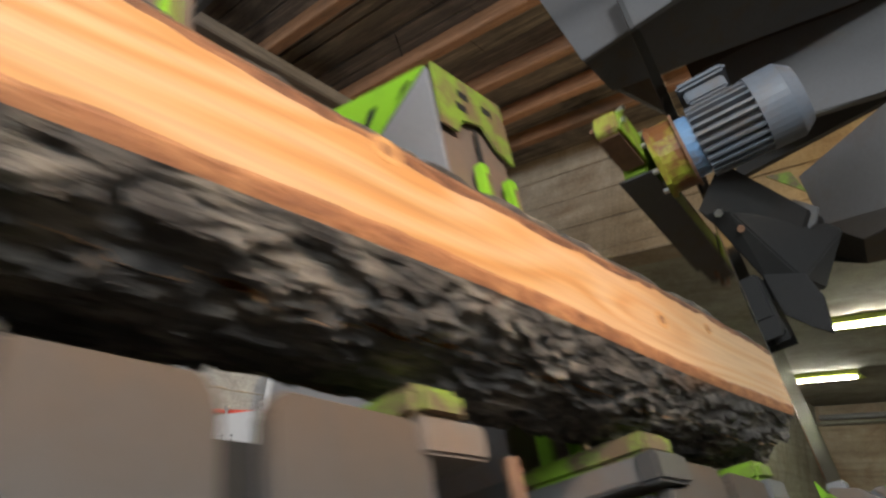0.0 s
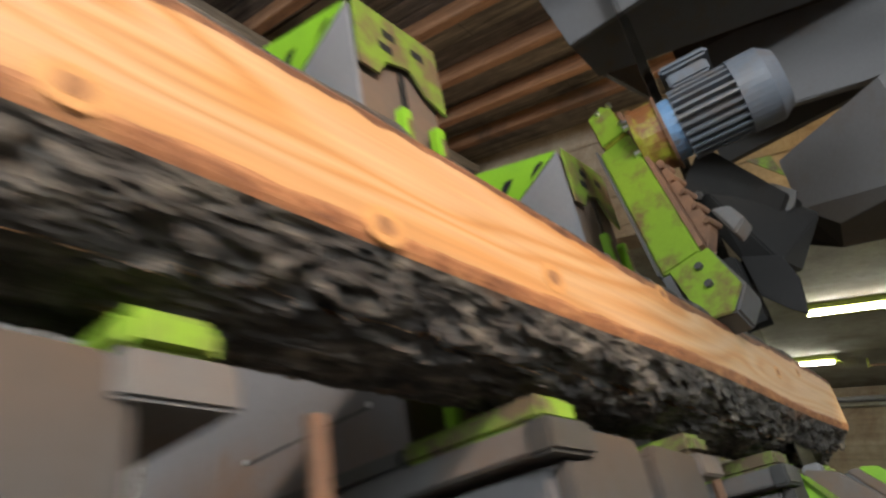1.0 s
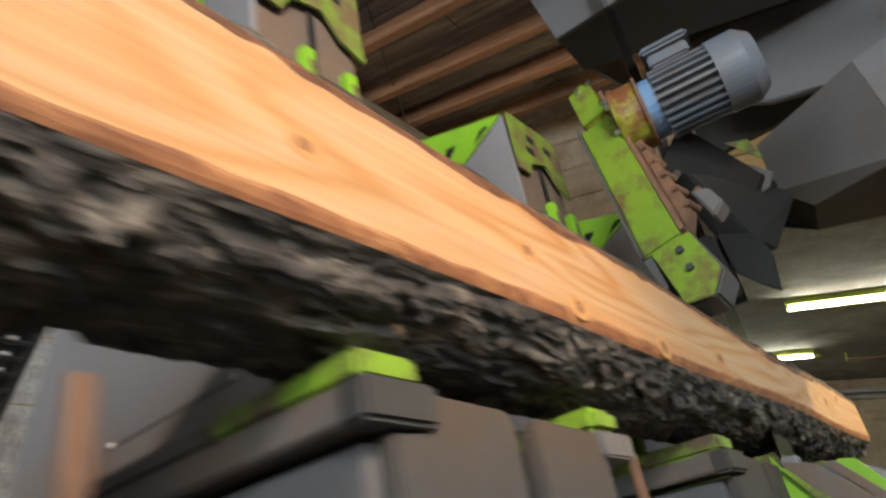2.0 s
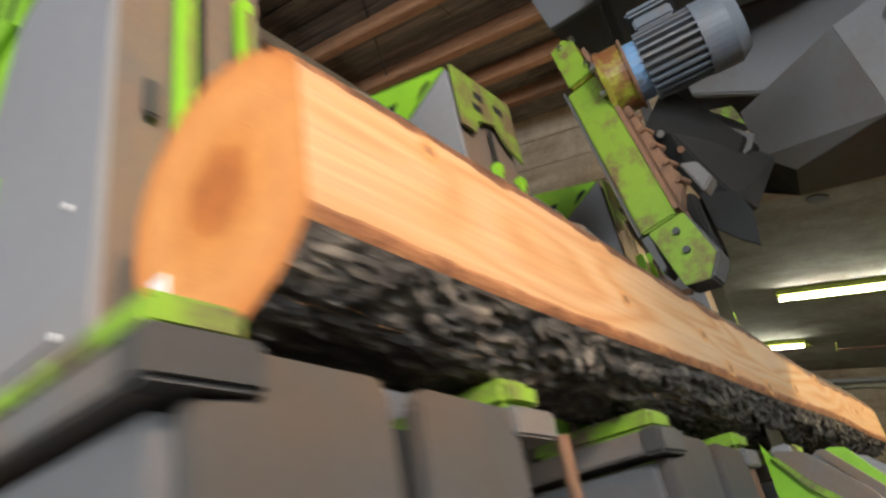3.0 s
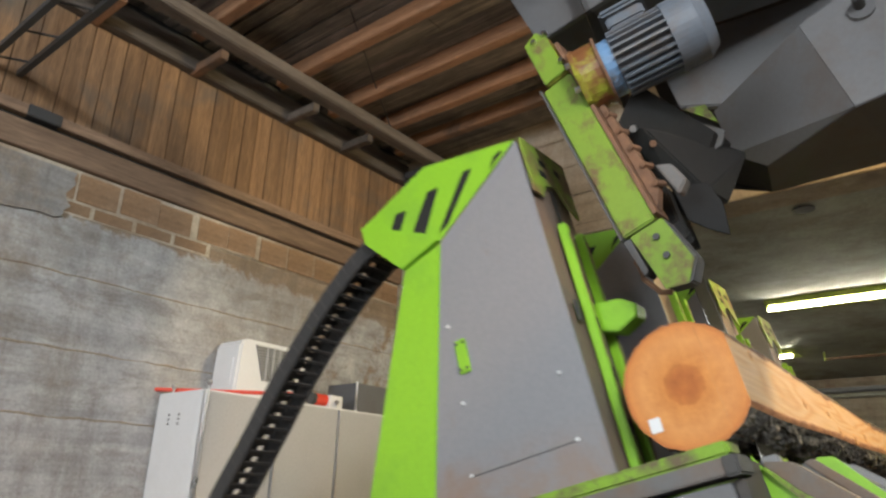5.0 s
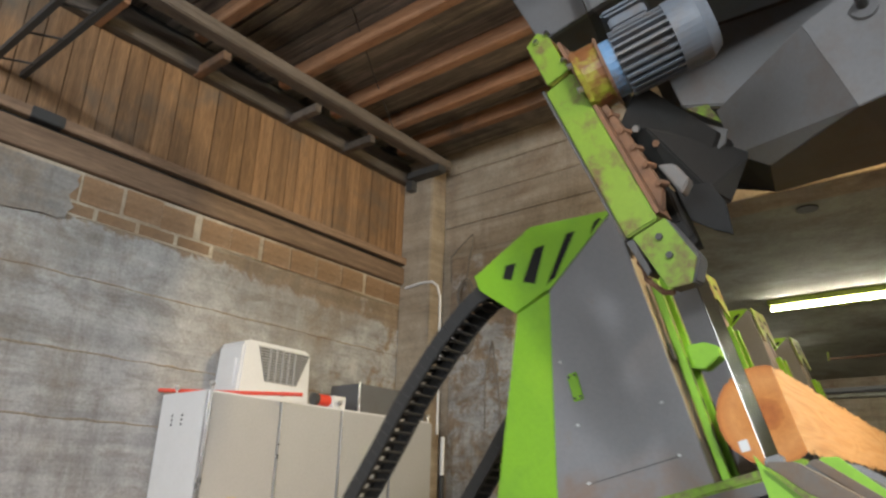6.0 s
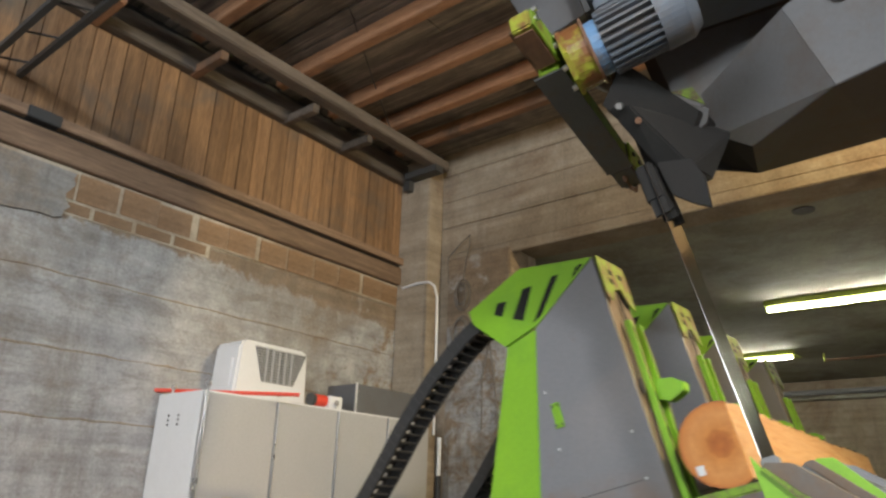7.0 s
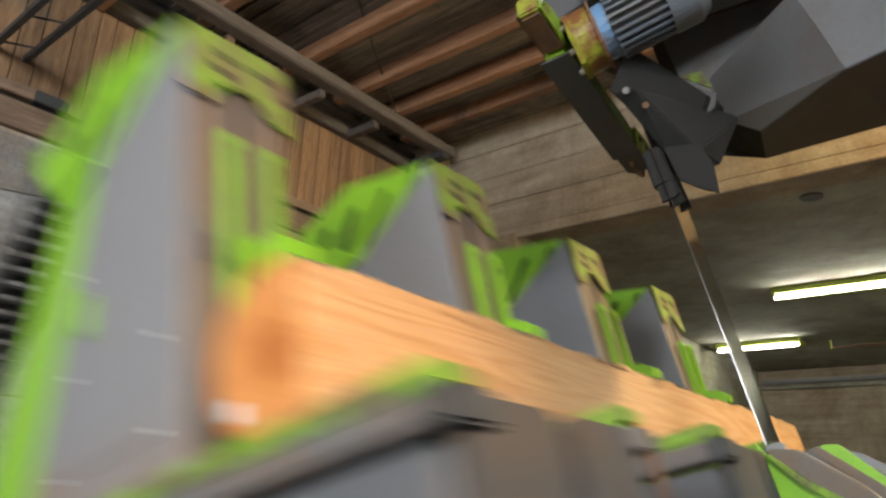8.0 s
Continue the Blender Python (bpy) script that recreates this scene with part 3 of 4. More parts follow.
    tagged(ob, "dark grey metal case on the control cabinet", "case")
    b = empty("signal_beacon")
    tagged(b, "small red and white signal beacon on the cabinet", "beacon")
    part("base", boxes(((-4.18, 3.7, 2.0), (-4.06, 3.84, 2.1)), bevel=0.006), WHITE, b)
    part("lens", rod(bmesh.new(), (-4.12, 3.58, 2.06), (-4.12, 3.7, 2.06), 0.045, 14), RED, b)
    part("ring", rod(bmesh.new(), (-4.12, 3.55, 2.06), (-4.12, 3.585, 2.06), 0.047, 14), DARK, b)
    ob = part("marker_post", rod(bmesh.new(), (-3.99, 5.0, 0.0), (-3.99, 5.0, 1.88), 0.02, 12), WHITE)
    part("sleeve", rod(bmesh.new(), (-3.99, 5.0, 0.2), (-3.99, 5.0, 1.55), 0.023, 12), PLASTIC, ob, "black plastic sleeve")
    tagged(ob, "white plastic post against the pillar", "post")
    ob = part("conduit", tube_along(bmesh.new(), [(-4.5, 4.965, 3.36), (-4.3, 4.965, 3.38), (-4.15, 4.965, 3.37), (-4.08, 4.965, 3.32), (-4.04, 4.965, 3.2), (-4.03, 4.965, 2.5), (-4.03, 4.965, 1.9)], 0.013, 8), WHITE)
    tagged(ob, "pale plastic conduit bent down the pillar", "conduit")
    rnd = random.Random(12)
    for z, r, turns in ((3.24, 0.125, 5), (2.84, 0.15, 4)):
        coil = empty("cable_coil")
        tagged(coil, "coil of grey-brown cable hung on the pillar", "cable", "cable coils")
        for k in range(turns):
            rr, dx, dz = r - 0.012 * k, rnd.uniform(-0.012, 0.012), rnd.uniform(-0.02, 0.01)
            pts = [(-3.87 + dx + rr * 0.75 * math.cos(a), EY - 0.07 - 0.008 * k, z + dz + rr * 1.25 * math.sin(a)) for a in [i * math.pi / 12 for i in range(25)]]
            part("loop", tube_along(bmesh.new(), pts, 0.008, 6), CABLE, coil)
    for pts in ([(-3.86, EY - 0.07, 3.4), (-3.84, EY - 0.06, 3.6), (-3.8, EY - 0.06, 3.74), (-3.8, EY - 0.06, 3.86), (-3.95, EY - 0.06, 3.76), (-4.07, EY - 0.06, 3.66), (-4.06, EY - 0.06, 3.4)],
                [(-3.56, EY - 0.06, 2.75), (-3.64, EY - 0.06, 2.4), (-3.64, EY - 0.06, 1.95)], [(-3.56, EY - 0.06, 2.75), (-3.5, EY - 0.06, 2.4), (-3.46, EY - 0.06, 1.95)]):
        ob = part("loose_cable", tube_along(bmesh.new(), pts, 0.007, 6), CABLE)
        tagged(ob, "thin dark cable hanging on the pillar", "cable", "loose cables")


def rear_hall():
    def fitting(x0, x1, y, lit=True):
        f = empty("tube_light")
        tagged(f, "lit fluorescent tube on a pale batten" if lit else "unlit fluorescent tube on a pale batten", "lamp", "tube lights")
        if lit:
            part("batten", boxes(((x0 - 0.02, y - 0.06, LZ - 0.05), (x1 + 0.02, y + 0.06, LZ + 0.02)), bevel=0.006), LACQUER, f)
            part("reflector", boxes(((x0 - 0.04, y + 0.07, LZ - 0.05), (x1 + 0.04, y + 0.36, LZ - 0.035)), bevel=0.004), LACQUER, f)
        part("tube", rod(bmesh.new(), (x0, y, LZ - 0.09), (x1, y, LZ - 0.09), 0.017, 12), TUBE if lit else RUST, f)
        for x in (x0, x1):
            part("holder", boxes(((x - 0.012, y - 0.02, LZ - 0.12), (x + 0.012, y + 0.02, LZ + 0.02))), LACQUER, f)
    fitting(-1.9, -0.4, 8.6)
    fitting(-3.55, -2.3, 11.7)
    # the next three fittings stand out of view, added to brighten the rear hall
    fitting(0.9, 2.4, 8.6)
    fitting(0.9, 2.4, 6.4)
    fitting(2.7, 4.2, 6.4)
    fitting(-1.95, -0.6, 12.2, False)
    ob = part("ceiling_disc", rod(bmesh.new(), (-0.915, 5.85, LZ + 0.008), (-0.915, 5.85, LZ + 0.02), 0.085, 20), DARK)
    tagged(ob, "round dark metal plate on the low ceiling", "plate")
    ob = part("wall_pipe", rod(bmesh.new(), (-3.7, 14.86, 3.44), (5.1, 14.86, 3.44), 0.05, 10), GREY)
    tagged(ob, "grey pipe along the rear wall", "pipe")
    ob = part("wall_ledge", boxes(((-3.79, 14.8, 3.3), (5.19, 15.0, 3.36))), CONCRETE_DARK)
    tagged(ob, "concrete ledge along the rear wall", "ledge")


# ------------------------------------------------------------ the band saw


def saw():
    blade = part("saw_band", boxes(((-0.506, 2.2, -1.6), (-0.503, 2.375, 2.4))), STEEL)
    blade.matrix_world = LEAN
    tagged(blade, "bright steel saw band running down through the log", "saw blade")
    # fixed upper casing
    c = empty("saw_casing", LEAN)
    tagged(c, "grey sheet-steel casing of the upper saw wheel", "saw casing")
    part("front_panel", prism(bmesh.new(), [(-0.773, 2.236), (-0.31, 2.215), (0.3, 2.23), (1.75, 2.3), (1.75, 3.0), (-0.9, 3.0), (-0.871, 2.765)], 2.3, 2.33, 0.004), CASING, c)
    # casing underside and the sheets behind it painted dark in place of shade
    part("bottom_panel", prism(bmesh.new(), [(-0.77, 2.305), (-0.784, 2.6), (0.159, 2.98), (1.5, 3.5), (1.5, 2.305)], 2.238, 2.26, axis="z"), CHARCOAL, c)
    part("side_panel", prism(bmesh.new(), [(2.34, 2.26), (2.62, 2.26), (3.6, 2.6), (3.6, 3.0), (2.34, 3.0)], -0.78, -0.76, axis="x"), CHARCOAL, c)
    part("inner_wall", boxes(((-0.6, 3.6, 2.05), (1.6, 3.64, 3.0))), DARK, c)
    part("column", boxes(((1.7, 1.9, -1.95), (2.3, 3.6, 3.0)), bevel=0.01), CASING, c)
    # unseen plate, added to cut the floodlight and shade part of the log
    part("light_blocker", boxes(((1.7, 0.267, 1.35), (1.72, 1.9, 2.0)), bevel=0.004), CASING, c)
    plate = [(-0.465, 2.5), (-0.2, 2.46), (0.167, 2.343), (0.6, 2.25), (1.6, 2.1), (1.6, 1.6), (0.154, 1.84), (-0.154, 1.92), (-0.457, 2.11)]
    part("wheel_guard", prism(bmesh.new(), plate, 3.15, 3.2, 0.008), HOODM, c, "grey wheel guard plate hazed with sawdust")


def guide_head():
    """The blade guide with its motor; it slides along the band, and the guard arm swings on it."""
    g = empty("blade_guide", LEAN)
    tagged(g, "blade guide head with gear motor and grey hood", "blade guide")
    P = Vector((-0.55, 2.0, 1.635))
    A = Vector((0.98, 0.187, 0.04)).normalized()
    up = (Vector((0, 0, 1)) - A * A.z).normalized()
    fw = A.cross(up)
    R = Matrix((A, fw, up)).transposed().to_4x4()
    M = Matrix.Translation(P) @ R

    def cyl(a, b, r, sides=28, r2=None):
        bm = rod(bmesh.new(), (a, 0, 0), (b, 0, 0), r, sides, r2)
        bmesh.ops.transform(bm, matrix=M, verts=bm.verts[:])
        return bm

    def local(bm):
        bmesh.ops.transform(bm, matrix=M, verts=bm.verts[:])
        return bm
    part("gear_plate", local(prism(bmesh.new(), [(0.135 * math.cos(a), 0.135 * math.sin(a)) for a in [radians(22.5 + 45 * k) for k in range(8)]], -0.02, 0.0, 0.003, axis="x")), GEARP, g)
    part("gear_ring", cyl(0.0, 0.075, 0.122), GEARP, g, "worn yellow-green gear housing")
    part("gear_neck", cyl(0.075, 0.085, 0.132), RUST, g)
    part("flange", cyl(0.085, 0.125, 0.106), BLUE, g, "blue motor flange")
    m = part("motor_body", cyl(0.125, 0.325, 0.1), BLUE_GREY, g)
    for k in range(26):
        a = 2 * math.pi * k / 26
        bm = bmesh.new()
        box(bm, (0.13, -0.0045, 0.098), (0.325, 0.0045, 0.124), 0.0, Matrix.Rotation(a, 4, "X"))
        part("fin", local(bm), BLUE_GREY, m)
    part("fan_cowl", cyl(0.325, 0.42, 0.128, 40), BLUE_GREY, g)
    part("fan_cowl_end", cyl(0.42, 0.46, 0.128, 40, 0.098), BLUE_GREY, g)
    jb = part("junction_box", local(boxes(((0.15, -0.06, 0.12), (0.29, 0.06, 0.175)), bevel=0.008)), BLUE_GREY, g)
    part("junction_lid", local(boxes(((0.135, -0.075, 0.178), (0.305, 0.075, 0.208)), bevel=0.01)), BLUE_GREY, jb)
    for k in range(6):
        a = radians(60 * k + 15)
        part("bolt", local(rod(bmesh.new(), (-0.04, 0.1 * math.cos(a), 0.1 * math.sin(a)), (-0.018, 0.1 * math.cos(a), 0.1 * math.sin(a)), 0.011, 6)), CHROME, g)
    # greasy arm that carries the gear on the hood, with the blade guide under it
    def hull(pts):
        bm = bmesh.new()
        for p in pts:
            bm.verts.new(p)
        bmesh.ops.convex_hull(bm, input=bm.verts[:])
        edges = [e for e in bm.edges if e.is_manifold and e.calc_face_angle(0) > 0.5]
        bmesh.ops.bevel(bm, geom=edges, offset=0.006, segments=2, affect="EDGES", clamp_overlap=True)
        return bm
    bk = part("bracket", hull([(-0.4, 2.07, 1.57), (-0.53, 2.07, 1.44), (-0.4, 2.16, 1.57), (-0.52, 2.16, 1.42), (-0.27, 2.42, 1.44), (-0.4, 2.42, 1.28), (-0.25, 2.6, 1.46), (-0.4, 2.6, 1.32)]), BLACK, g, "dark greasy steel bracket")
    part("bracket_cheek", hull([(-0.52, 2.1, 1.44), (-0.44, 2.1, 1.4), (-0.5, 2.2, 1.42), (-0.3, 2.6, 1.5), (-0.22, 2.66, 1.42), (-0.34, 2.5, 1.18), (-0.46, 2.3, 1.18), (-0.36, 2.3, 1.17), (-0.43, 2.5, 1.2)]), BLACK, bk)
    part("bracket_web", prism(bmesh.new(), [(-0.44, 1.53), (-0.3, 1.52), (-0.24, 1.45), (-0.27, 1.4), (-0.4, 1.36)], 2.46, 2.475, 0.002), CHARCOAL, bk)
    for k in range(3):
        c0 = Vector((-0.47 + 0.03 * k, 2.09 + 0.07 * k, 1.41 - 0.05 * k))
        part("bolt", rod(bmesh.new(), c0, c0 + Vector((0.0, -0.02, -0.012)), 0.013, 6), RUST if k else CHROME, bk)
    part("pointed_plate", prism(bmesh.new(), [(-0.46, 1.22), (-0.345, 1.17), (-0.325, 1.08), (-0.345, 0.96), (-0.39, 1.0), (-0.45, 1.07)], 2.25, 2.27, 0.002), BLACK, g, "dark pointed guard plate")
    gb = part("guide_block", boxes(((-0.535, 2.21, 1.06), (-0.47, 2.37, 1.22)), bevel=0.008), BLACK, g)
    for k in range(7):
        y0 = 2.215 + 0.022 * k
        part("brush", boxes(((-0.525 + 0.008 * (k % 2), y0, 1.0 + 0.014 * (k % 3)), (-0.468, y0 + 0.012, 1.065))), BLACK, gb)
    part("guide_arm", hull([(-0.47, 2.27, 1.22), (-0.47, 2.33, 1.22), (-0.46, 2.27, 1.12), (-0.46, 2.33, 1.12), (-0.35, 2.4, 1.28), (-0.35, 2.46, 1.28), (-0.36, 2.4, 1.2), (-0.36, 2.46, 1.2)]), BLACK, g)
    # hood
    hood_faces(g)
    part("corner_gusset", prism(bmesh.new(), [(-0.385, 1.81), (-0.295, 1.775), (-0.275, 1.66)], 2.74, 2.752), GREEN_WORN, g)
    ring = part("lifting_eye", rod(bmesh.new(), (0.345, 2.545, 1.69), (0.345, 2.561, 1.69), 0.045, 20), CASING, g, "pale lifting eye plate")
    part("eye_bolt", rod(bmesh.new(), (0.345, 2.5, 1.71), (0.345, 2.55, 1.7), 0.02, 12), DARK, ring)
    # swinging guard arm, hung on the gear
    arm = part("guard_arm", bmesh_arm_main(), ARMP, g, "worn yellow-green swinging guard arm")
    part("arm_head", prism(bmesh.new(), [(-0.12, 0.055), (-0.03, 0.055), (-0.03, 0.24), (-0.06, 0.29), (-0.12, 0.27)], -0.05, 0.03, 0.006), GEARP, arm)
    hp = part("head_cover", prism(bmesh.new(), [(-0.122, 0.06), (-0.03, 0.06), (-0.03, 0.238), (-0.06, 0.288), (-0.122, 0.268)], -0.058, -0.051, 0.003), ARMP, arm)
    for x, z in ((-0.05, 0.25), (-0.045, 0.1), (-0.1, 0.25)):
        part("bolt", rod(bmesh.new(), (x + 0.02, -0.05, z), (x + 0.02, -0.07, z + 0.004), 0.011, 6), CHROME, hp)
    part("arm_side", boxes(((-0.022, -0.04, -0.6), (-0.008, 0.08, 0.2))), RUST, arm, "rusty resin-stained side of the arm")
    rk = part("rack", prism(bmesh.new(), [(-0.007, -0.08), (0.015, -0.1), (0.035, -0.5), (-0.007, -0.58)], 0.0, 0.05, 0.003), RUST, arm)
    for k in range(5):
        part("roller", rod(bmesh.new(), (0.008 + 0.006 * k, -0.012, -0.17 - 0.082 * k), (0.022 + 0.006 * k, 0.04, -0.17 - 0.082 * k), 0.011, 8), RUST, rk)
    part("clamp", prism(bmesh.new(), [(0.05, -0.42), (0.1, -0.45), (0.115, -0.53), (0.07, -0.56)], 0.03, 0.09, 0.006), GREY_DIRTY, arm)
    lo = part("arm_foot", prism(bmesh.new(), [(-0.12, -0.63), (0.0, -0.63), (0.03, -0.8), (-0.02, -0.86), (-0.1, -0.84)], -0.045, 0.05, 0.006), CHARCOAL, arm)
    part("foot_cover", prism(bmesh.new(), [(-0.122, -0.632), (-0.002, -0.632), (0.022, -0.8), (-0.03, -0.862), (-0.1, -0.842)], -0.054, -0.046, 0.003), ARMP, lo, "worn yellow-green cover plate")
    # dark plates on arm and foot: the raised arm's underside shade as colour
    part("arm_shade_plate", boxes(((-0.152, -0.062, -0.63), (-0.1455, 0.058, 0.05))), CHARCOAL, arm, "dark plate for the shaded underside of the arm")
    part("head_plate", boxes(((-0.127, -0.045, 0.07), (-0.1215, 0.025, 0.25))), RUST, arm)
    part("foot_shade_plate", prism(bmesh.new(), [(-0.15, -0.635), (-0.1225, -0.635), (-0.1225, -0.76), (-0.14, -0.77)], -0.05, 0.045, 0.002), CHARCOAL, lo)
    for z in (-0.68, -0.75):
        part("bolt", rod(bmesh.new(), (-0.045, -0.064, z), (-0.045, -0.053, z), 0.012, 6), DARK, lo)
    pts = [(-0.125, 0.0, -0.66), (-0.155, 0.0, -0.7), (-0.16, 0.0, -0.76), (-0.13, 0.0, -0.83), (-0.1, 0.0, -0.845)]
    part("guard_strip", tube_along(bmesh.new(), pts, 0.01, 6), RUST, lo)
    return g, arm, P, A


def hood_faces(g):
    """Folded hood: a turned face, a front face, the underside painted darker for its shade."""
    p, st, r, hu = (0.137, 2.05, 1.074), (0.119, 2.05, 1.41), (-0.229, 2.3, 1.443), (-0.153, 2.3, 1.152)
    p2, s2, q, qr, b2 = (1.72, 2.05, 0.976), (1.72, 2.05, 1.71), (-0.19, 2.5, 1.15), (0.204, 2.5, 1.063), (1.72, 2.5, 0.95)
    top, top2, low = (-0.2, 2.5, 1.5), (1.72, 2.5, 1.75), (-0.235, 2.3, 1.25)

    def sheet(name, faces, material, label=""):
        bm = bmesh.new()
        for f in faces:
            bm.faces.new([bm.verts.new(Vector(c) * 1.25) for c in f])
        bmesh.ops.remove_doubles(bm, verts=bm.verts[:], dist=1e-4)
        bmesh.ops.solidify(bm, geom=bm.faces[:], thickness=0.004)
        part(name, bm, material, g, label)
    sheet("hood_face", [(r, st, p, hu, low)], HOODM, "grey folded sheet hood stained with sawdust")
    sheet("hood_front", [(st, s2, p2, p)], HOODM)
    # floor, tail and back take darker paint where the hood is shaded
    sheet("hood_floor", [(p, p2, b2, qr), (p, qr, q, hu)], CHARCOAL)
    sheet("hood_top", [(r, top, top2, s2), (r, s2, st)], HOODM)
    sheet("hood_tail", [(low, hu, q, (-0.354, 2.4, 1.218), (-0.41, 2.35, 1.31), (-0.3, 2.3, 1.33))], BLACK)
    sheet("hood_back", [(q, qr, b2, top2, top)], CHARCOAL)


def bmesh_arm_main():
    return boxes(((-0.145, -0.045, -0.62), (-0.025, 0.04, 0.05)), bevel=0.006)


def outfeed():
    o = empty("outfeed_table", LEAN)
    tagged(o, "outfeed table with green edge plate below the saw", "outfeed table")
    part("edge_plate", prism(bmesh.new(), [(-0.515, 0.268), (-0.49, 0.213), (-0.43, 0.14), (-0.33, 0.04), (-0.25, -0.1), (-0.25, -0.4), (-0.5, -0.4), (-0.515, 0.15)], 2.115, 2.13, 0.002), GREEN, o)
    part("edge_rib", prism(bmesh.new(), [(-0.495, 0.225), (-0.485, 0.225), (-0.42, 0.145), (-0.32, 0.05), (-0.33, 0.035), (-0.43, 0.13)], 2.1, 2.114), GREEN_WORN, o)
    part("lower_guide", prism(bmesh.new(), [(-0.495, 0.245), (-0.42, 0.225), (-0.3, 0.1), (-0.2, -0.05), (-0.2, -0.4), (-0.495, -0.4)], 2.132, 2.19, 0.006), GREY_DIRTY, o)
    part("guide_pad", boxes(((-0.5, 2.14, 0.225), (-0.45, 2.185, 0.256)), bevel=0.006), GREY, o)
    part("guide_arm", prism(bmesh.new(), [(-0.44, 0.24), (-0.41, 0.245), (-0.2, 0.0), (-0.2, -0.06)], 2.385, 2.42, 0.004), GREY_DIRTY, o)
    part("green_strip", prism(bmesh.new(), [(-0.43, 0.235), (-0.405, 0.25), (-0.36, 0.24), (-0.27, 0.11), (-0.17, -0.03), (-0.17, -0.09), (-0.3, 0.08)], 2.44, 2.46, 0.003), GREEN, o)
    for k in range(4):
        y, du = 2.56 + 0.16 * k, -0.02 + 0.035 * (k % 2)
        part("ridge", prism(bmesh.new(), [(-0.46 + du, 0.255), (-0.43 + du, 0.25), (-0.08, -0.07), (-0.08, -0.3), (-0.47 + du, -0.3)], y, y + 0.1, 0.004), CASING, o)
        part("ridge_rail", prism(bmesh.new(), [(-0.43 + du, 0.262), (-0.41 + du, 0.255), (-0.08, -0.055), (-0.08, -0.07), (-0.42 + du, 0.245)], y + 0.03, y + 0.045), GREY, o)
    part("stand", boxes(((-0.45, 2.2, -1.45), (-0.1, 3.0, -0.31))), GREY, o)


# ------------------------------------------------------------ carriage
CARRIAGE = [(0.0, -2.05), (0.5, -1.65), (1.0, -1.22), (1.5, -0.81), (2.0, -0.4), (2.5, 0.0), (3.0, 0.41), (3.5, 0.8), (4.0, 1.205), (4.5, 1.6), (5.0, 2.01), (5.5, 2.42),
            (6.0, 2.85), (6.3, 3.08), (6.5, 3.21), (6.7, 3.28), (7.0, 3.215), (7.25, 2.93), (7.5, 2.412), (7.7, 1.85), (7.9, 1.18), (8.0, 0.8)]
RETRACT = [(0.0, 0.0), (6.3, 0.0), (6.5, -0.05), (6.7, -0.16), (7.0, -0.29), (7.25, -0.37), (7.5, -0.4), (8.0, -0.38)]


def at(rows, t):
    return float(np.interp(t, [r[0] for r in rows], [r[1] for r in rows]))


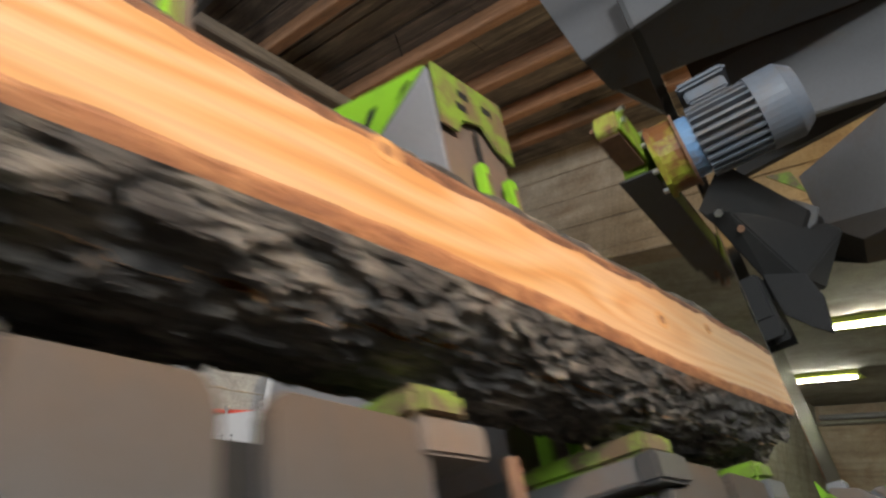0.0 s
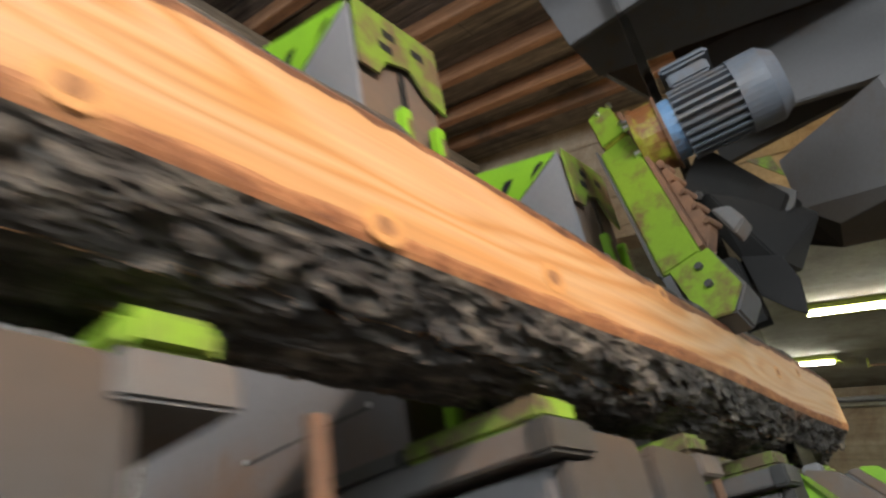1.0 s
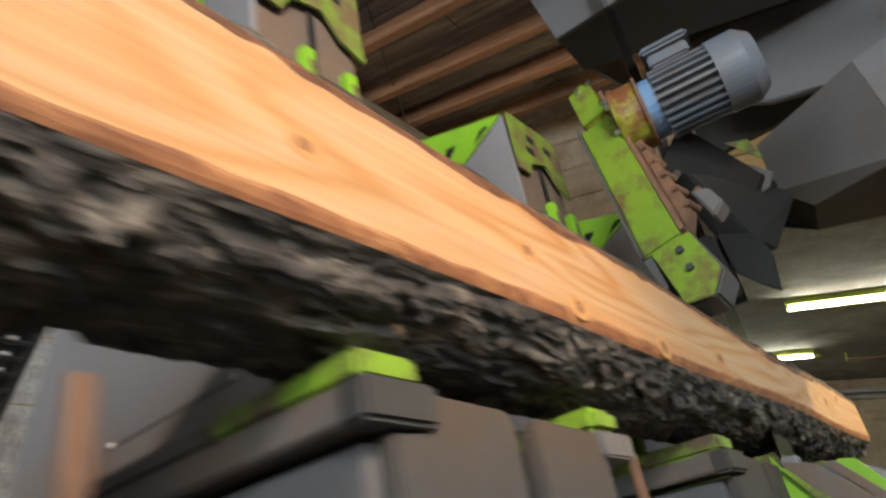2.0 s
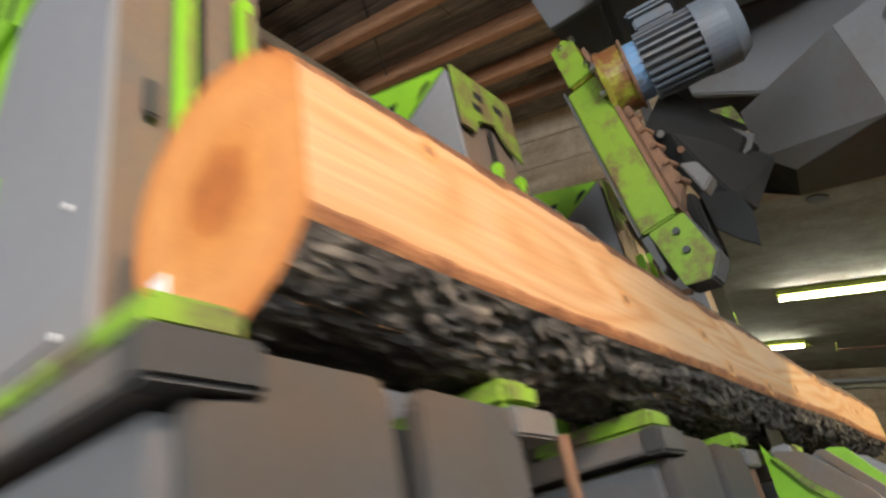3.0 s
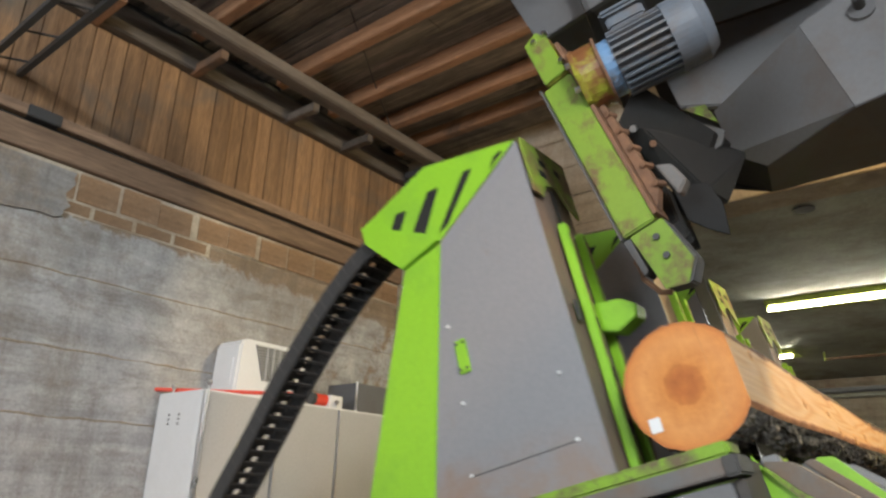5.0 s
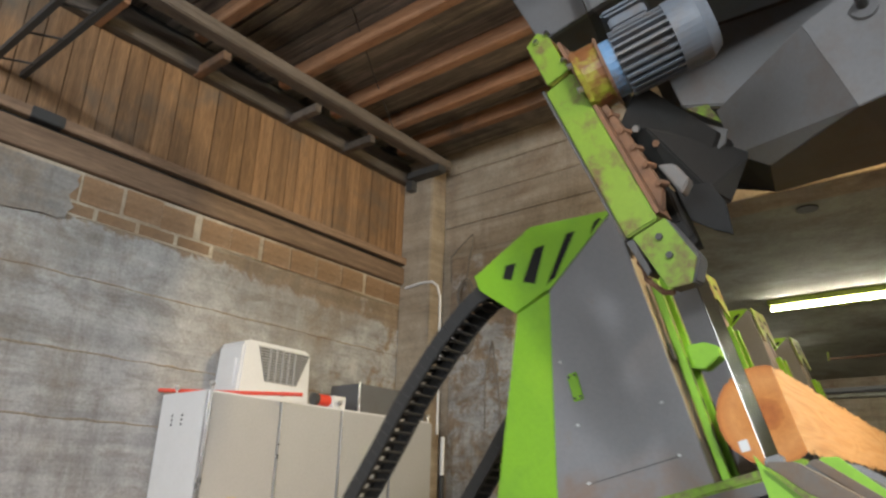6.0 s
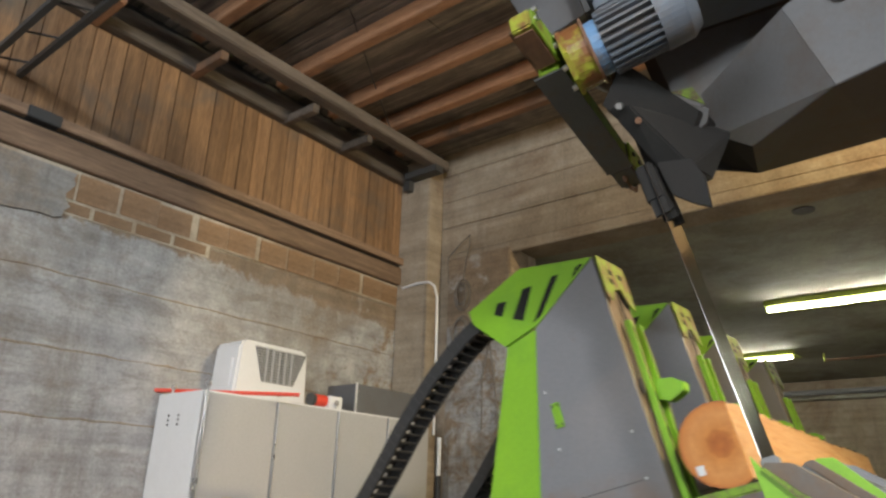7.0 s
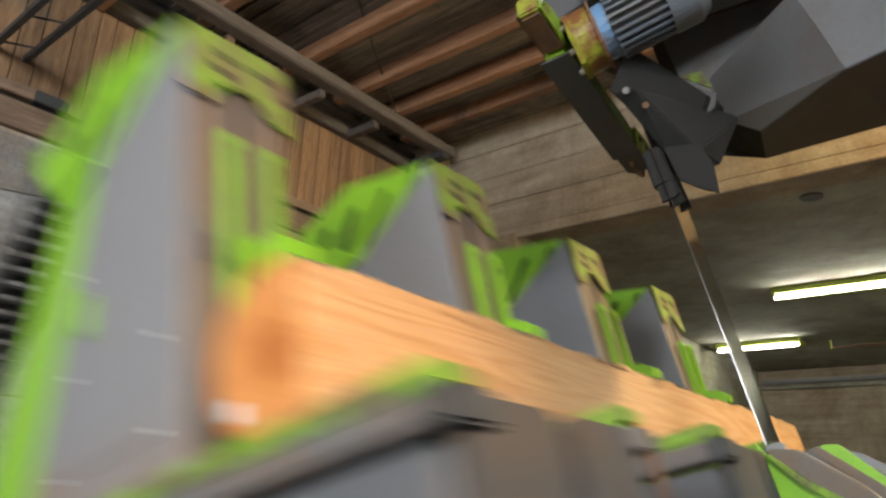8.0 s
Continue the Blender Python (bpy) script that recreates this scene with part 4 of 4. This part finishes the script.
def headblock(strip):
    h = empty("headblock", LEAN)
    tagged(h, "grey steel headblock with yellow-green slotted cap", "headblock", "headblocks on the carriage")
    y1 = 0.32
    grey = [(-0.885, 1.58), (-1.319, 1.336), (-1.63, 0.1), (-1.63, -0.1), (-0.866, -0.1), (-0.866, 0.3)]
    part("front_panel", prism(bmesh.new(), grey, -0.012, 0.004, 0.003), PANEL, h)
    part("body", prism(bmesh.new(), [(-0.89, 1.57), (-1.31, 1.335), (-1.62, -0.1), (-0.874, -0.1)], 0.006, y1), BROWN_STEEL, h)
    cap = part("cap", bmesh_cap(), GREEN, h, "yellow-green slotted cap plate")
    # black sheet close behind the openings paints their shaded inside
    part("slot_shade_sheet", prism(bmesh.new(), [(-0.9, 1.575), (-1.32, 1.70), (-1.69, 1.6), (-1.325, 1.345)], -0.0115, -0.004), BLACK, h)
    part("cap_lip", prism(bmesh.new(), [(-1.711, 1.6), (-1.697, 1.506), (-1.522, 1.30), (-1.32, 1.342), (-1.35, 1.375)], -0.03, 0.0, 0.002), GREEN, h)
    part("side_strip", prism(bmesh.new(), [(-1.522, 1.3), (-1.321, 1.334), (-1.607, 0.2), (-1.985, 0.2)], -0.01, 0.02, 0.003), strip, h)
    part("cap_side", prism(bmesh.new(), [(-0.008, 1.585), (y1 + 0.02, 1.6), (y1 + 0.02, 1.33), (0.26, 1.36), (0.2, 1.43), (0.1, 1.4), (0.06, 1.335), (-0.008, 1.335)], -0.872, -0.864, axis="x"), CAKED, h)
    for y, z in ((0.1, 1.5), (0.22, 1.5), (0.08, 1.44)):
        part("slot", boxes(((-0.8655, y, z), (-0.8625, y + 0.05, z + 0.03))), BLACK, h)
    part("panel_gap", boxes(((-0.8745, 0.155, 0.3), (-0.872, 0.175, 1.4))), BLACK, h)
    for a, b in ((0.1, 0.135), (0.235, 0.27)):
        r = part("rail", boxes(((-0.868, a, 0.31), (-0.835, b, 1.22)), bevel=0.004), GREEN, h)
        part("rail_groove", boxes(((-0.835, a + 0.012, 0.34), (-0.8325, b - 0.008, 1.18))), CAKED, r)
        for z in (0.42, 0.6, 0.78):
            part("rail_slot", boxes(((-0.832, a + 0.013, z), (-0.8305, b - 0.01, z + 0.05))), BLACK, r)
    part("latch", boxes(((-0.874, 0.05, 0.82), (-0.862, 0.08, 0.9)), bevel=0.004), DARK, h)
    k = part("dog", prism(bmesh.new(), [(-0.86, 0.9), (-0.86, 0.8), (-0.79, 0.77), (-0.71, 0.8), (-0.7, 0.84), (-0.75, 0.88)], 0.16, 0.25, 0.004), GREEN, h, "green log dog")
    hd = part("handle_plate", boxes(((-1.345, -0.022, 0.78), (-1.295, -0.012, 0.91)), bevel=0.004), GREEN, h)
    for z in (0.795, 0.895):
        for u in (-1.335, -1.305):
            part("rivet", rod(bmesh.new(), (u, -0.026, z), (u, -0.02, z), 0.006, 8), DARK, hd)
    # screw heads in white enamel: the glint of bright metal as colour
    for u, v in ((-0.96, 0.654), (-1.36, 0.98), (-1.382, 0.43), (-0.96, 0.434), (-1.36, 0.68)):
        part("screw", rod(bmesh.new(), (u, -0.018, v), (u, -0.0105, v), 0.0062, 10), WHITE, h)
    part("panel_seam", prism(bmesh.new(), [(-1.382, 0.424), (-0.962, 0.428), (-0.962, 0.432), (-1.382, 0.428)], -0.014, -0.0115), CHARCOAL, h)
    return h


SLOTS = [[(-1.555, 1.514), (-1.503, 1.482), (-1.452, 1.561), (-1.517, 1.574)], [(-1.444, 1.445), (-1.379, 1.405), (-1.27, 1.58), (-1.333, 1.587)],
         [(-1.324, 1.369), (-1.262, 1.39), (-1.094, 1.572), (-1.143, 1.58)], [(-1.035, 1.512), (-0.945, 1.563), (-0.961, 1.575), (-0.992, 1.566)]]


def holed_plate(outline, holes, y0, y1):
    """A flat plate with openings cut through it."""
    bm = bmesh.new()
    edges = []
    for loop in (outline, *holes):
        vs = [bm.verts.new((p[0], y0, p[1])) for p in loop]
        edges += [bm.edges.new((vs[i], vs[(i + 1) % len(vs)])) for i in range(len(vs))]
    bmesh.ops.triangle_fill(bm, edges=edges, use_beauty=True, use_dissolve=False)
    r = bmesh.ops.extrude_face_region(bm, geom=bm.faces[:])
    bmesh.ops.translate(bm, verts=[v for v in r["geom"] if isinstance(v, bmesh.types.BMVert)], vec=(0, y1 - y0, 0))
    return bm


def bmesh_cap():
    outline = [(-0.885, 1.582), (-1.324, 1.711), (-1.711, 1.6), (-1.319, 1.338)]
    return holed_plate(outline, SLOTS, -0.016, -0.012)


def carriage():
    c = empty("log_carriage", LEAN)
    tagged(c, "grey steel log carriage with green-topped bunks", "log carriage")
    part("main_beam", boxes(((-1.6, -0.4, -0.45), (-0.7, 4.2, -0.12)), bevel=0.01), DARK, c)
    for k in range(4):
        y = 1.1 * k - 0.1 - (0.05 if k == 1 else 0.0)
        b = part("bunk", boxes(((-2.2, y - 0.04, 0.205), (-0.495, y + 0.075, 0.25)), bevel=0.004), GREY_DIRTY, c)
        part("wear_strip", boxes(((-2.2 if k == 0 else -0.78, y - 0.035, 0.251), (-0.5, y + 0.07, 0.29)), bevel=0.008), GREEN_WORN, b, "worn green top strip")
        if k:
            part("bare_strip", boxes(((-2.2, y - 0.033, 0.251), (-0.782, y + 0.068, 0.286)), bevel=0.008), GREY_DIRTY, b, "strip worn down to dirty steel")
        part("end_cap", boxes(((-0.53, y - 0.045, 0.2), (-0.485, y + 0.08, 0.252)), bevel=0.006), DARK, b)
        part("bunk_body", boxes(((-2.1, y - 0.01, -0.5), (-0.53, y + 0.06, 0.19)), bevel=0.004), CASING, c)
        part("side_plate", prism(bmesh.new(), [(y + 0.01, -0.6), (y + 0.262, -0.6), (y + 0.262, 0.222), (y + 0.247, 0.245), (y + 0.085, 0.248), (y + 0.085, 0.195), (y + 0.01, 0.195)], -0.53, -0.5, 0.005, axis="x"), SIDEP, c)
        part("side_plate", prism(bmesh.new(), [(y + 0.31, -0.6), (y + 0.52, -0.6), (y + 0.52, 0.2), (y + 0.5, 0.236), (y + 0.325, 0.243), (y + 0.31, 0.222)], -0.53, -0.5, 0.005, axis="x"), SIDEP, c)
        # black sheet, dark deck and webs paint the shade in the carriage's gaps
        part("gap_shade_sheet", boxes(((-0.56, y + 0.26, -0.6), (-0.535, y + 0.32, 0.2))), BLACK, c)
        s = part("bunk", boxes(((-1.5, y + 0.5, 0.195), (-0.49, y + 0.61, 0.238)), bevel=0.004), GREY_DIRTY, c)
        part("wear_strip", boxes(((-1.5, y + 0.505, 0.239), (-0.5, y + 0.6, 0.285)), bevel=0.012), GREEN_WORN, s)
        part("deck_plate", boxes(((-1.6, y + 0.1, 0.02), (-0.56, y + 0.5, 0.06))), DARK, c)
        part("rusty_bar", rod(bmesh.new(), (-0.56, y + 0.75, -0.5), (-0.56, y + 0.75, 0.23), 0.012, 8), RUST, c)
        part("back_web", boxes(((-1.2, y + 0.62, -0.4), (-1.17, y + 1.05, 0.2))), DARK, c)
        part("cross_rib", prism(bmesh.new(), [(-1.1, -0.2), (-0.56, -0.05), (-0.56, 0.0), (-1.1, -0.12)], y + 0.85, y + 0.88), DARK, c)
    for y in (0.1, 1.9, 3.7):
        for u in (-1.5, -0.8):
            part("wheel", rod(bmesh.new(), (u - 0.03, y, -0.53), (u + 0.03, y, -0.53), 0.085, 20), DARK, c)
    return c


def track():
    t = empty("carriage_track", LEAN)
    tagged(t, "dark steel rails carrying the log carriage", "track")
    for u in (-1.5, -0.8):
        part("rail", boxes(((u - 0.035, -4.2, -0.68), (u + 0.035, 8.4, -0.616)), bevel=0.005), DARK, t)
    for k in range(9):
        y = -4.0 + 1.5 * k
        part("support", boxes(((-1.58, y, -1.4), (-0.72, y + 0.12, -0.681))), CHARCOAL, t)


def drag_chain():
    """Cable carrier hanging from the first headblock, link by link."""
    c = empty("cable_chain", LEAN)
    tagged(c, "black plastic cable chain hanging from the headblock", "cable chain", "cable chains")
    ctrl = [(-1.6, 1.5), (-1.76, 1.5), (-2.03, 1.37), (-2.36, 1.14), (-2.62, 0.92), (-2.9, 0.69), (-3.2, 0.42), (-3.5, 0.12), (-3.75, -0.2)]
    pts = []
    for i in range(len(ctrl) - 1):
        p0, p1, p2, p3 = (Vector(ctrl[max(0, min(len(ctrl) - 1, i + d))]) for d in (-1, 0, 1, 2))
        for k in range(6):
            t = k / 6
            pts.append(0.5 * (2 * p1 + (p2 - p0) * t + (2 * p0 - 5 * p1 + 4 * p2 - p3) * t * t + (3 * p1 - p0 - 3 * p2 + p3) * t ** 3))
    step, run, links = 0.062, 0.0, []
    for a, b in zip(pts, pts[1:]):
        d = (b - a).length
        while run < d:
            q = a.lerp(b, run / d)
            links.append((q, math.atan2((b - a).y, (b - a).x)))
            run += step
        run -= d
    bm = bmesh.new()
    for s in (0.0, 0.17):
        box(bm, (-0.034, s - 0.01, -0.045), (0.034, s + 0.01, 0.045), 0.004)
    box(bm, (-0.014, 0.0, -0.043), (0.014, 0.17, -0.034))
    box(bm, (-0.006, 0.0, 0.034), (0.006, 0.17, 0.043))
    box(bm, (-0.031, 0.07, -0.043), (0.031, 0.102, -0.025))
    for s in (0.009, 0.145):
        box(bm, (-0.031, s, -0.042), (0.031, s + 0.017, -0.034))
    me = mesh_of("chain_link", bm, PLASTIC)
    for q, a in links:
        ob = new("chain_link", me)
        ob.matrix_basis = Matrix.Translation((q.x, 0.02, q.y)) @ Matrix.Rotation(-a, 4, "Y")
        ob.parent = c
    return c


# ------------------------------------------------------------ the log
LU, LV, LR, LEN = -0.589, 0.487, 0.181, 3.95
CUT, FACE = -0.506, -0.432
ENDG = end_grain(LU, LV)


def bark_radius(a, y, rough=1.0):
    p = Vector((math.cos(a) * 1.3, y * 2.2, math.sin(a) * 1.3))
    cell = noise.cell_vector(Vector((a * 6.0 + 1.1 * noise.noise(p * 4), y * 13 + 1.6 * noise.noise(p * 7), 0.0)))
    r = 0.004 * noise.noise(p) + 0.004 * noise.noise(p * 9) + 0.004 * noise.turbulence(p * 18, 3, False) + 0.019 * (cell.x - 0.5) + 0.006 * cell.y * ((y * 13 + 1.6 * noise.noise(p * 7)) % 1.0)
    rough *= min(1.0, 0.25 + y / 0.05)
    swell = 0.007 * math.sin(y * 1.7 + 0.5) + 0.004 * math.sin(y * 4.1)
    return LR + 0.004 + (r - 0.002) * rough + swell * 0.6 - 0.003 * y


def edge_height(u, y, sign):
    a = math.atan2(sign * math.sqrt(max(1e-6, LR * LR - (u - LU) ** 2)), u - LU)
    r = bark_radius(a % (2 * math.pi), y)
    return LV + sign * math.sqrt(max(1e-6, r * r - (u - LU) ** 2))


def log_ring(y, n, u_hi):
    """One ring of the log, cut off flat at u_hi."""
    pts = []
    for k in range(n):
        a = 2 * math.pi * k / n
        r = bark_radius(a, y)
        pts.append((LU + r * math.cos(a), LV + r * math.sin(a)))
    out = []
    for k, (u, v) in enumerate(pts):
        if u > u_hi:
            beside = min(pts[k - 1][0], pts[(k + 1) % n][0]) <= u_hi
            v = edge_height(u_hi, y, 1 if v > LV else -1) if beside else v
            u = u_hi
        out.append((u, v))
    return out


def build_log():
    n, step = 176, 0.009
    rings = int(LEN / step)
    bm = bmesh.new()
    grid = [[bm.verts.new((u, i * step, v)) for u, v in log_ring(i * step, n, CUT)] for i in range(rings)]
    flag = [[v.co.x > CUT - 1e-5 for v in row] for row in grid]
    for i in range(rings - 1):
        for k in range(n):
            q = (k + 1) % n
            f = bm.faces.new((grid[i][k], grid[i][q], grid[i + 1][q], grid[i + 1][k]))
            c = [flag[i][k], flag[i][q], flag[i + 1][q], flag[i + 1][k]]
            f.material_index = 1 if all(c) else 0
    for row in (grid[0], grid[-1]):
        f = bm.faces.new(row)
        f.material_index = 2
    ob = part("log", bm, (BARK, FRESH, ENDG, CAMBIUM))
    tagged(ob, "softwood log with dark scaly bark and sawn orange end", "log")
    part("tag", boxes(((-0.728, -0.004, 0.38), (-0.692, 0.0, 0.422)), bevel=0.001), WHITE, ob, "small white plastic tag")
    return ob


def build_slab():
    step = 0.009
    rings = int(LEN / step)
    bm = bmesh.new()
    rows = []
    nf, na = 10, 18
    for i in range(rings):
        y = i * step
        pts = []

        def height(u, sign):
            a = math.atan2(sign * math.sqrt(max(1e-6, LR * LR - (u - LU) ** 2)), u - LU)
            r = bark_radius(a % (2 * math.pi), y, min(1.0, max(0.0, (u1 - u - 0.008) / 0.02)))
            return LV + sign * math.sqrt(max(1e-6, r * r - (u - LU) ** 2))
        u0, u1 = CUT + 0.0006, FACE
        lo1, hi1 = height(u1, -1), height(u1, 1)
        lo0, hi0 = height(u0, -1), height(u0, 1)
        wob = 0.007 * noise.noise(Vector((y * 5, 1.7, 0))) + 0.005 * noise.noise(Vector((y * 17, 4.1, 0)))
        lo1, hi1 = lo1 - abs(wob) * 0.8 + 0.004, hi1 + 0.5 * wob - 0.002
        rim_w = 0.004 + 0.006 * abs(noise.noise(Vector((y * 7, 9.0, 0))))
        rim_t = 0.007 + 0.022 * abs(noise.noise(Vector((y * 4, 3.0, 0)))) + 0.006 * noise.noise(Vector((y * 23, 5.0, 0)))
        for k in range(nf):
            pts.append((u1, lo1 if k == 0 else lo1 + rim_w + (hi1 - lo1 - rim_w - rim_t) * (k - 1) / (nf - 2)))
        for k in range(na):
            u = u1 + (u0 - u1) * k / na
            pts.append((u, height(u, 1)))
        for k in range(nf):
            pts.append((u0, hi0 + (lo0 - hi0) * k / nf))
        for k in range(na):
            u = u0 + (u1 - u0) * k / na
            pts.append((u, height(u, -1)))
        rows.append([bm.verts.new((u, y, v)) for u, v in pts])
    n = 2 * nf + 2 * na
    for i in range(rings - 1):
        for k in range(n):
            q = (k + 1) % n
            f = bm.faces.new((rows[i][k], rows[i][q], rows[i + 1][q], rows[i + 1][k]))
            rim = k in (0, nf - 1, nf, nf + 1, n - 2, n - 1)
            f.material_index = 5 if k in (nf - 1, nf, nf + 1) else 3 if rim else (1 if k < nf else (0 if k < nf + na else (4 if k < 2 * nf + na else 0)))
    for row in (rows[0], rows[-1]):
        f = bm.faces.new(row)
        f.material_index = 2
    ob = part("slab", bm, (BARK, SAWN, ENDG, CAMBIUM, FRESH, DARKRIM))
    tagged(ob, "side board being sawn off the log, with bark edges", "board")
    for y, v, size in ((0.23, 0.56, 0.012), (0.8, 0.47, 0.013), (1.24, 0.48, 0.013), (1.37, 0.415, 0.016), (1.71, 0.41, 0.018), (2.08, 0.45, 0.018), (2.54, 0.545, 0.014), (3.25, 0.49, 0.013), (3.5, 0.53, 0.009)):
        r = 1.45 * size
        bm = bmesh.new()
        prism(bm, [(y + 1.25 * r * math.cos(a), v + r * math.sin(a)) for a in [i * math.pi / 9 for i in range(18)]], FACE - 0.004, FACE + 0.001, axis="x")
        k = part("knot", bm, KNOT, ob)
        bm = bmesh.new()
        prism(bm, [(y + 0.6 * r * math.cos(a), v + 0.5 * r * math.sin(a)) for a in [i * math.pi / 7 for i in range(14)]], FACE + 0.0012, FACE + 0.002, axis="x")
        part("knot_heart", bm, KNOT_DARK, k)
    return ob


KNOT = wood("knot_wood", (0.5, 0.24, 0.09), (0.58, 0.3, 0.11), (0.66, 0.36, 0.15), (30, 30, 30), 2, rand=False)
KNOT_DARK = wood("knot_heart_wood", (0.2, 0.09, 0.04), (0.3, 0.14, 0.06), (0.4, 0.2, 0.09), (40, 40, 40), 2, rand=False)

board_wall()
end_wall_detail()
roof()
cabinet()
rear_hall()
saw()
guide, arm, PIVOT, AXIS = guide_head()
outfeed()
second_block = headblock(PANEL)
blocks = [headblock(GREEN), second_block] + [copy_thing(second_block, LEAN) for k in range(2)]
truck = carriage()
track()
chain = drag_chain()
chains = [chain, copy_thing(chain, LEAN)]
log = build_log()
slab = build_slab()

GUIDE = [(0.0, 0.02, -0.3), (0.5, 0.022, -0.295), (1.0, 0.015, -0.281), (1.5, 0.013, -0.272), (2.25, 0.022, -0.175), (3.0, 0.026, -0.09), (3.5, 0.012, -0.058), (4.0, 0.002, 0.005),
         (4.5, 0, 0), (5.0, 0, 0.004), (6.5, 0, 0.004), (6.6, 0, 0.03), (6.85, -0.01, 0.1), (7.0, -0.015, 0.125), (8.0, -0.015, 0.131)]
ARM = [(0.0, 82), (0.1, 73), (0.2, 44), (0.3, 4), (0.4, -14), (0.5, -19), (1.0, -20), (1.5, -20), (2.25, -13), (3.0, -4), (3.5, 0), (4.0, 4), (5.0, 6), (6.34, 6), (6.4, 26), (6.47, 58), (6.57, 76), (6.67, 82), (7.0, 82), (8.0, 82)]


def motions():
    times = sorted({t for t, _ in CARRIAGE} | {t for t, _ in RETRACT})
    for k, b in enumerate(blocks):
        walk(b, [(t, lean(at(RETRACT, t), at(CARRIAGE, t) + 1.1 * k, 0)) for t in times])
    walk(truck, [(t, lean(0, at(CARRIAGE, t), 0)) for t in times])
    for k, c in enumerate(chains):
        walk(c, [(t, lean(at(RETRACT, t), at(CARRIAGE, t) + 1.1 * k, 0)) for t in times])
    walk(log, [(t, lean(at(RETRACT, t), at(CARRIAGE, t), 0)) for t in times])
    held = [(t, lean(0, at(CARRIAGE, t), 0)) for t in times if t < 5.05]
    fall = [(5.2, 0.02, 2.17, -0.005, 3), (5.35, 0.1, 2.29, -0.12, 18), (5.5, 0.25, 2.4, -0.42, 45), (5.7, 0.45, 2.5, -0.85, 75), (5.9, 0.5, 2.55, -1.0, 80), (8.0, 0.5, 2.55, -1.0, 80)]
    pivot = Matrix.Translation((FACE, 0, 0.4))
    walk(slab, held + [(t, lean(u, y, v) @ pivot @ pose(0, 0, 0, 0, a, 0) @ pivot.inverted()) for t, u, y, v, a in fall])
    walk(guide, [(t, lean(u, 0, v)) for t, u, v in GUIDE])
    # past 54 degrees the arm also twists, turning its dark plates to the camera
    walk(arm, [(t, Matrix.Translation(PIVOT) @ Matrix.Rotation(radians(a), 4, AXIS) @ pose(0, 0, 0, 0, -8, 0) @ pose(-0.085, 0, 0, 0, 0, max(0.0, a - 54) * 3.2) @ pose(0.085, 0, 0)) for t, a in ARM])


motions()
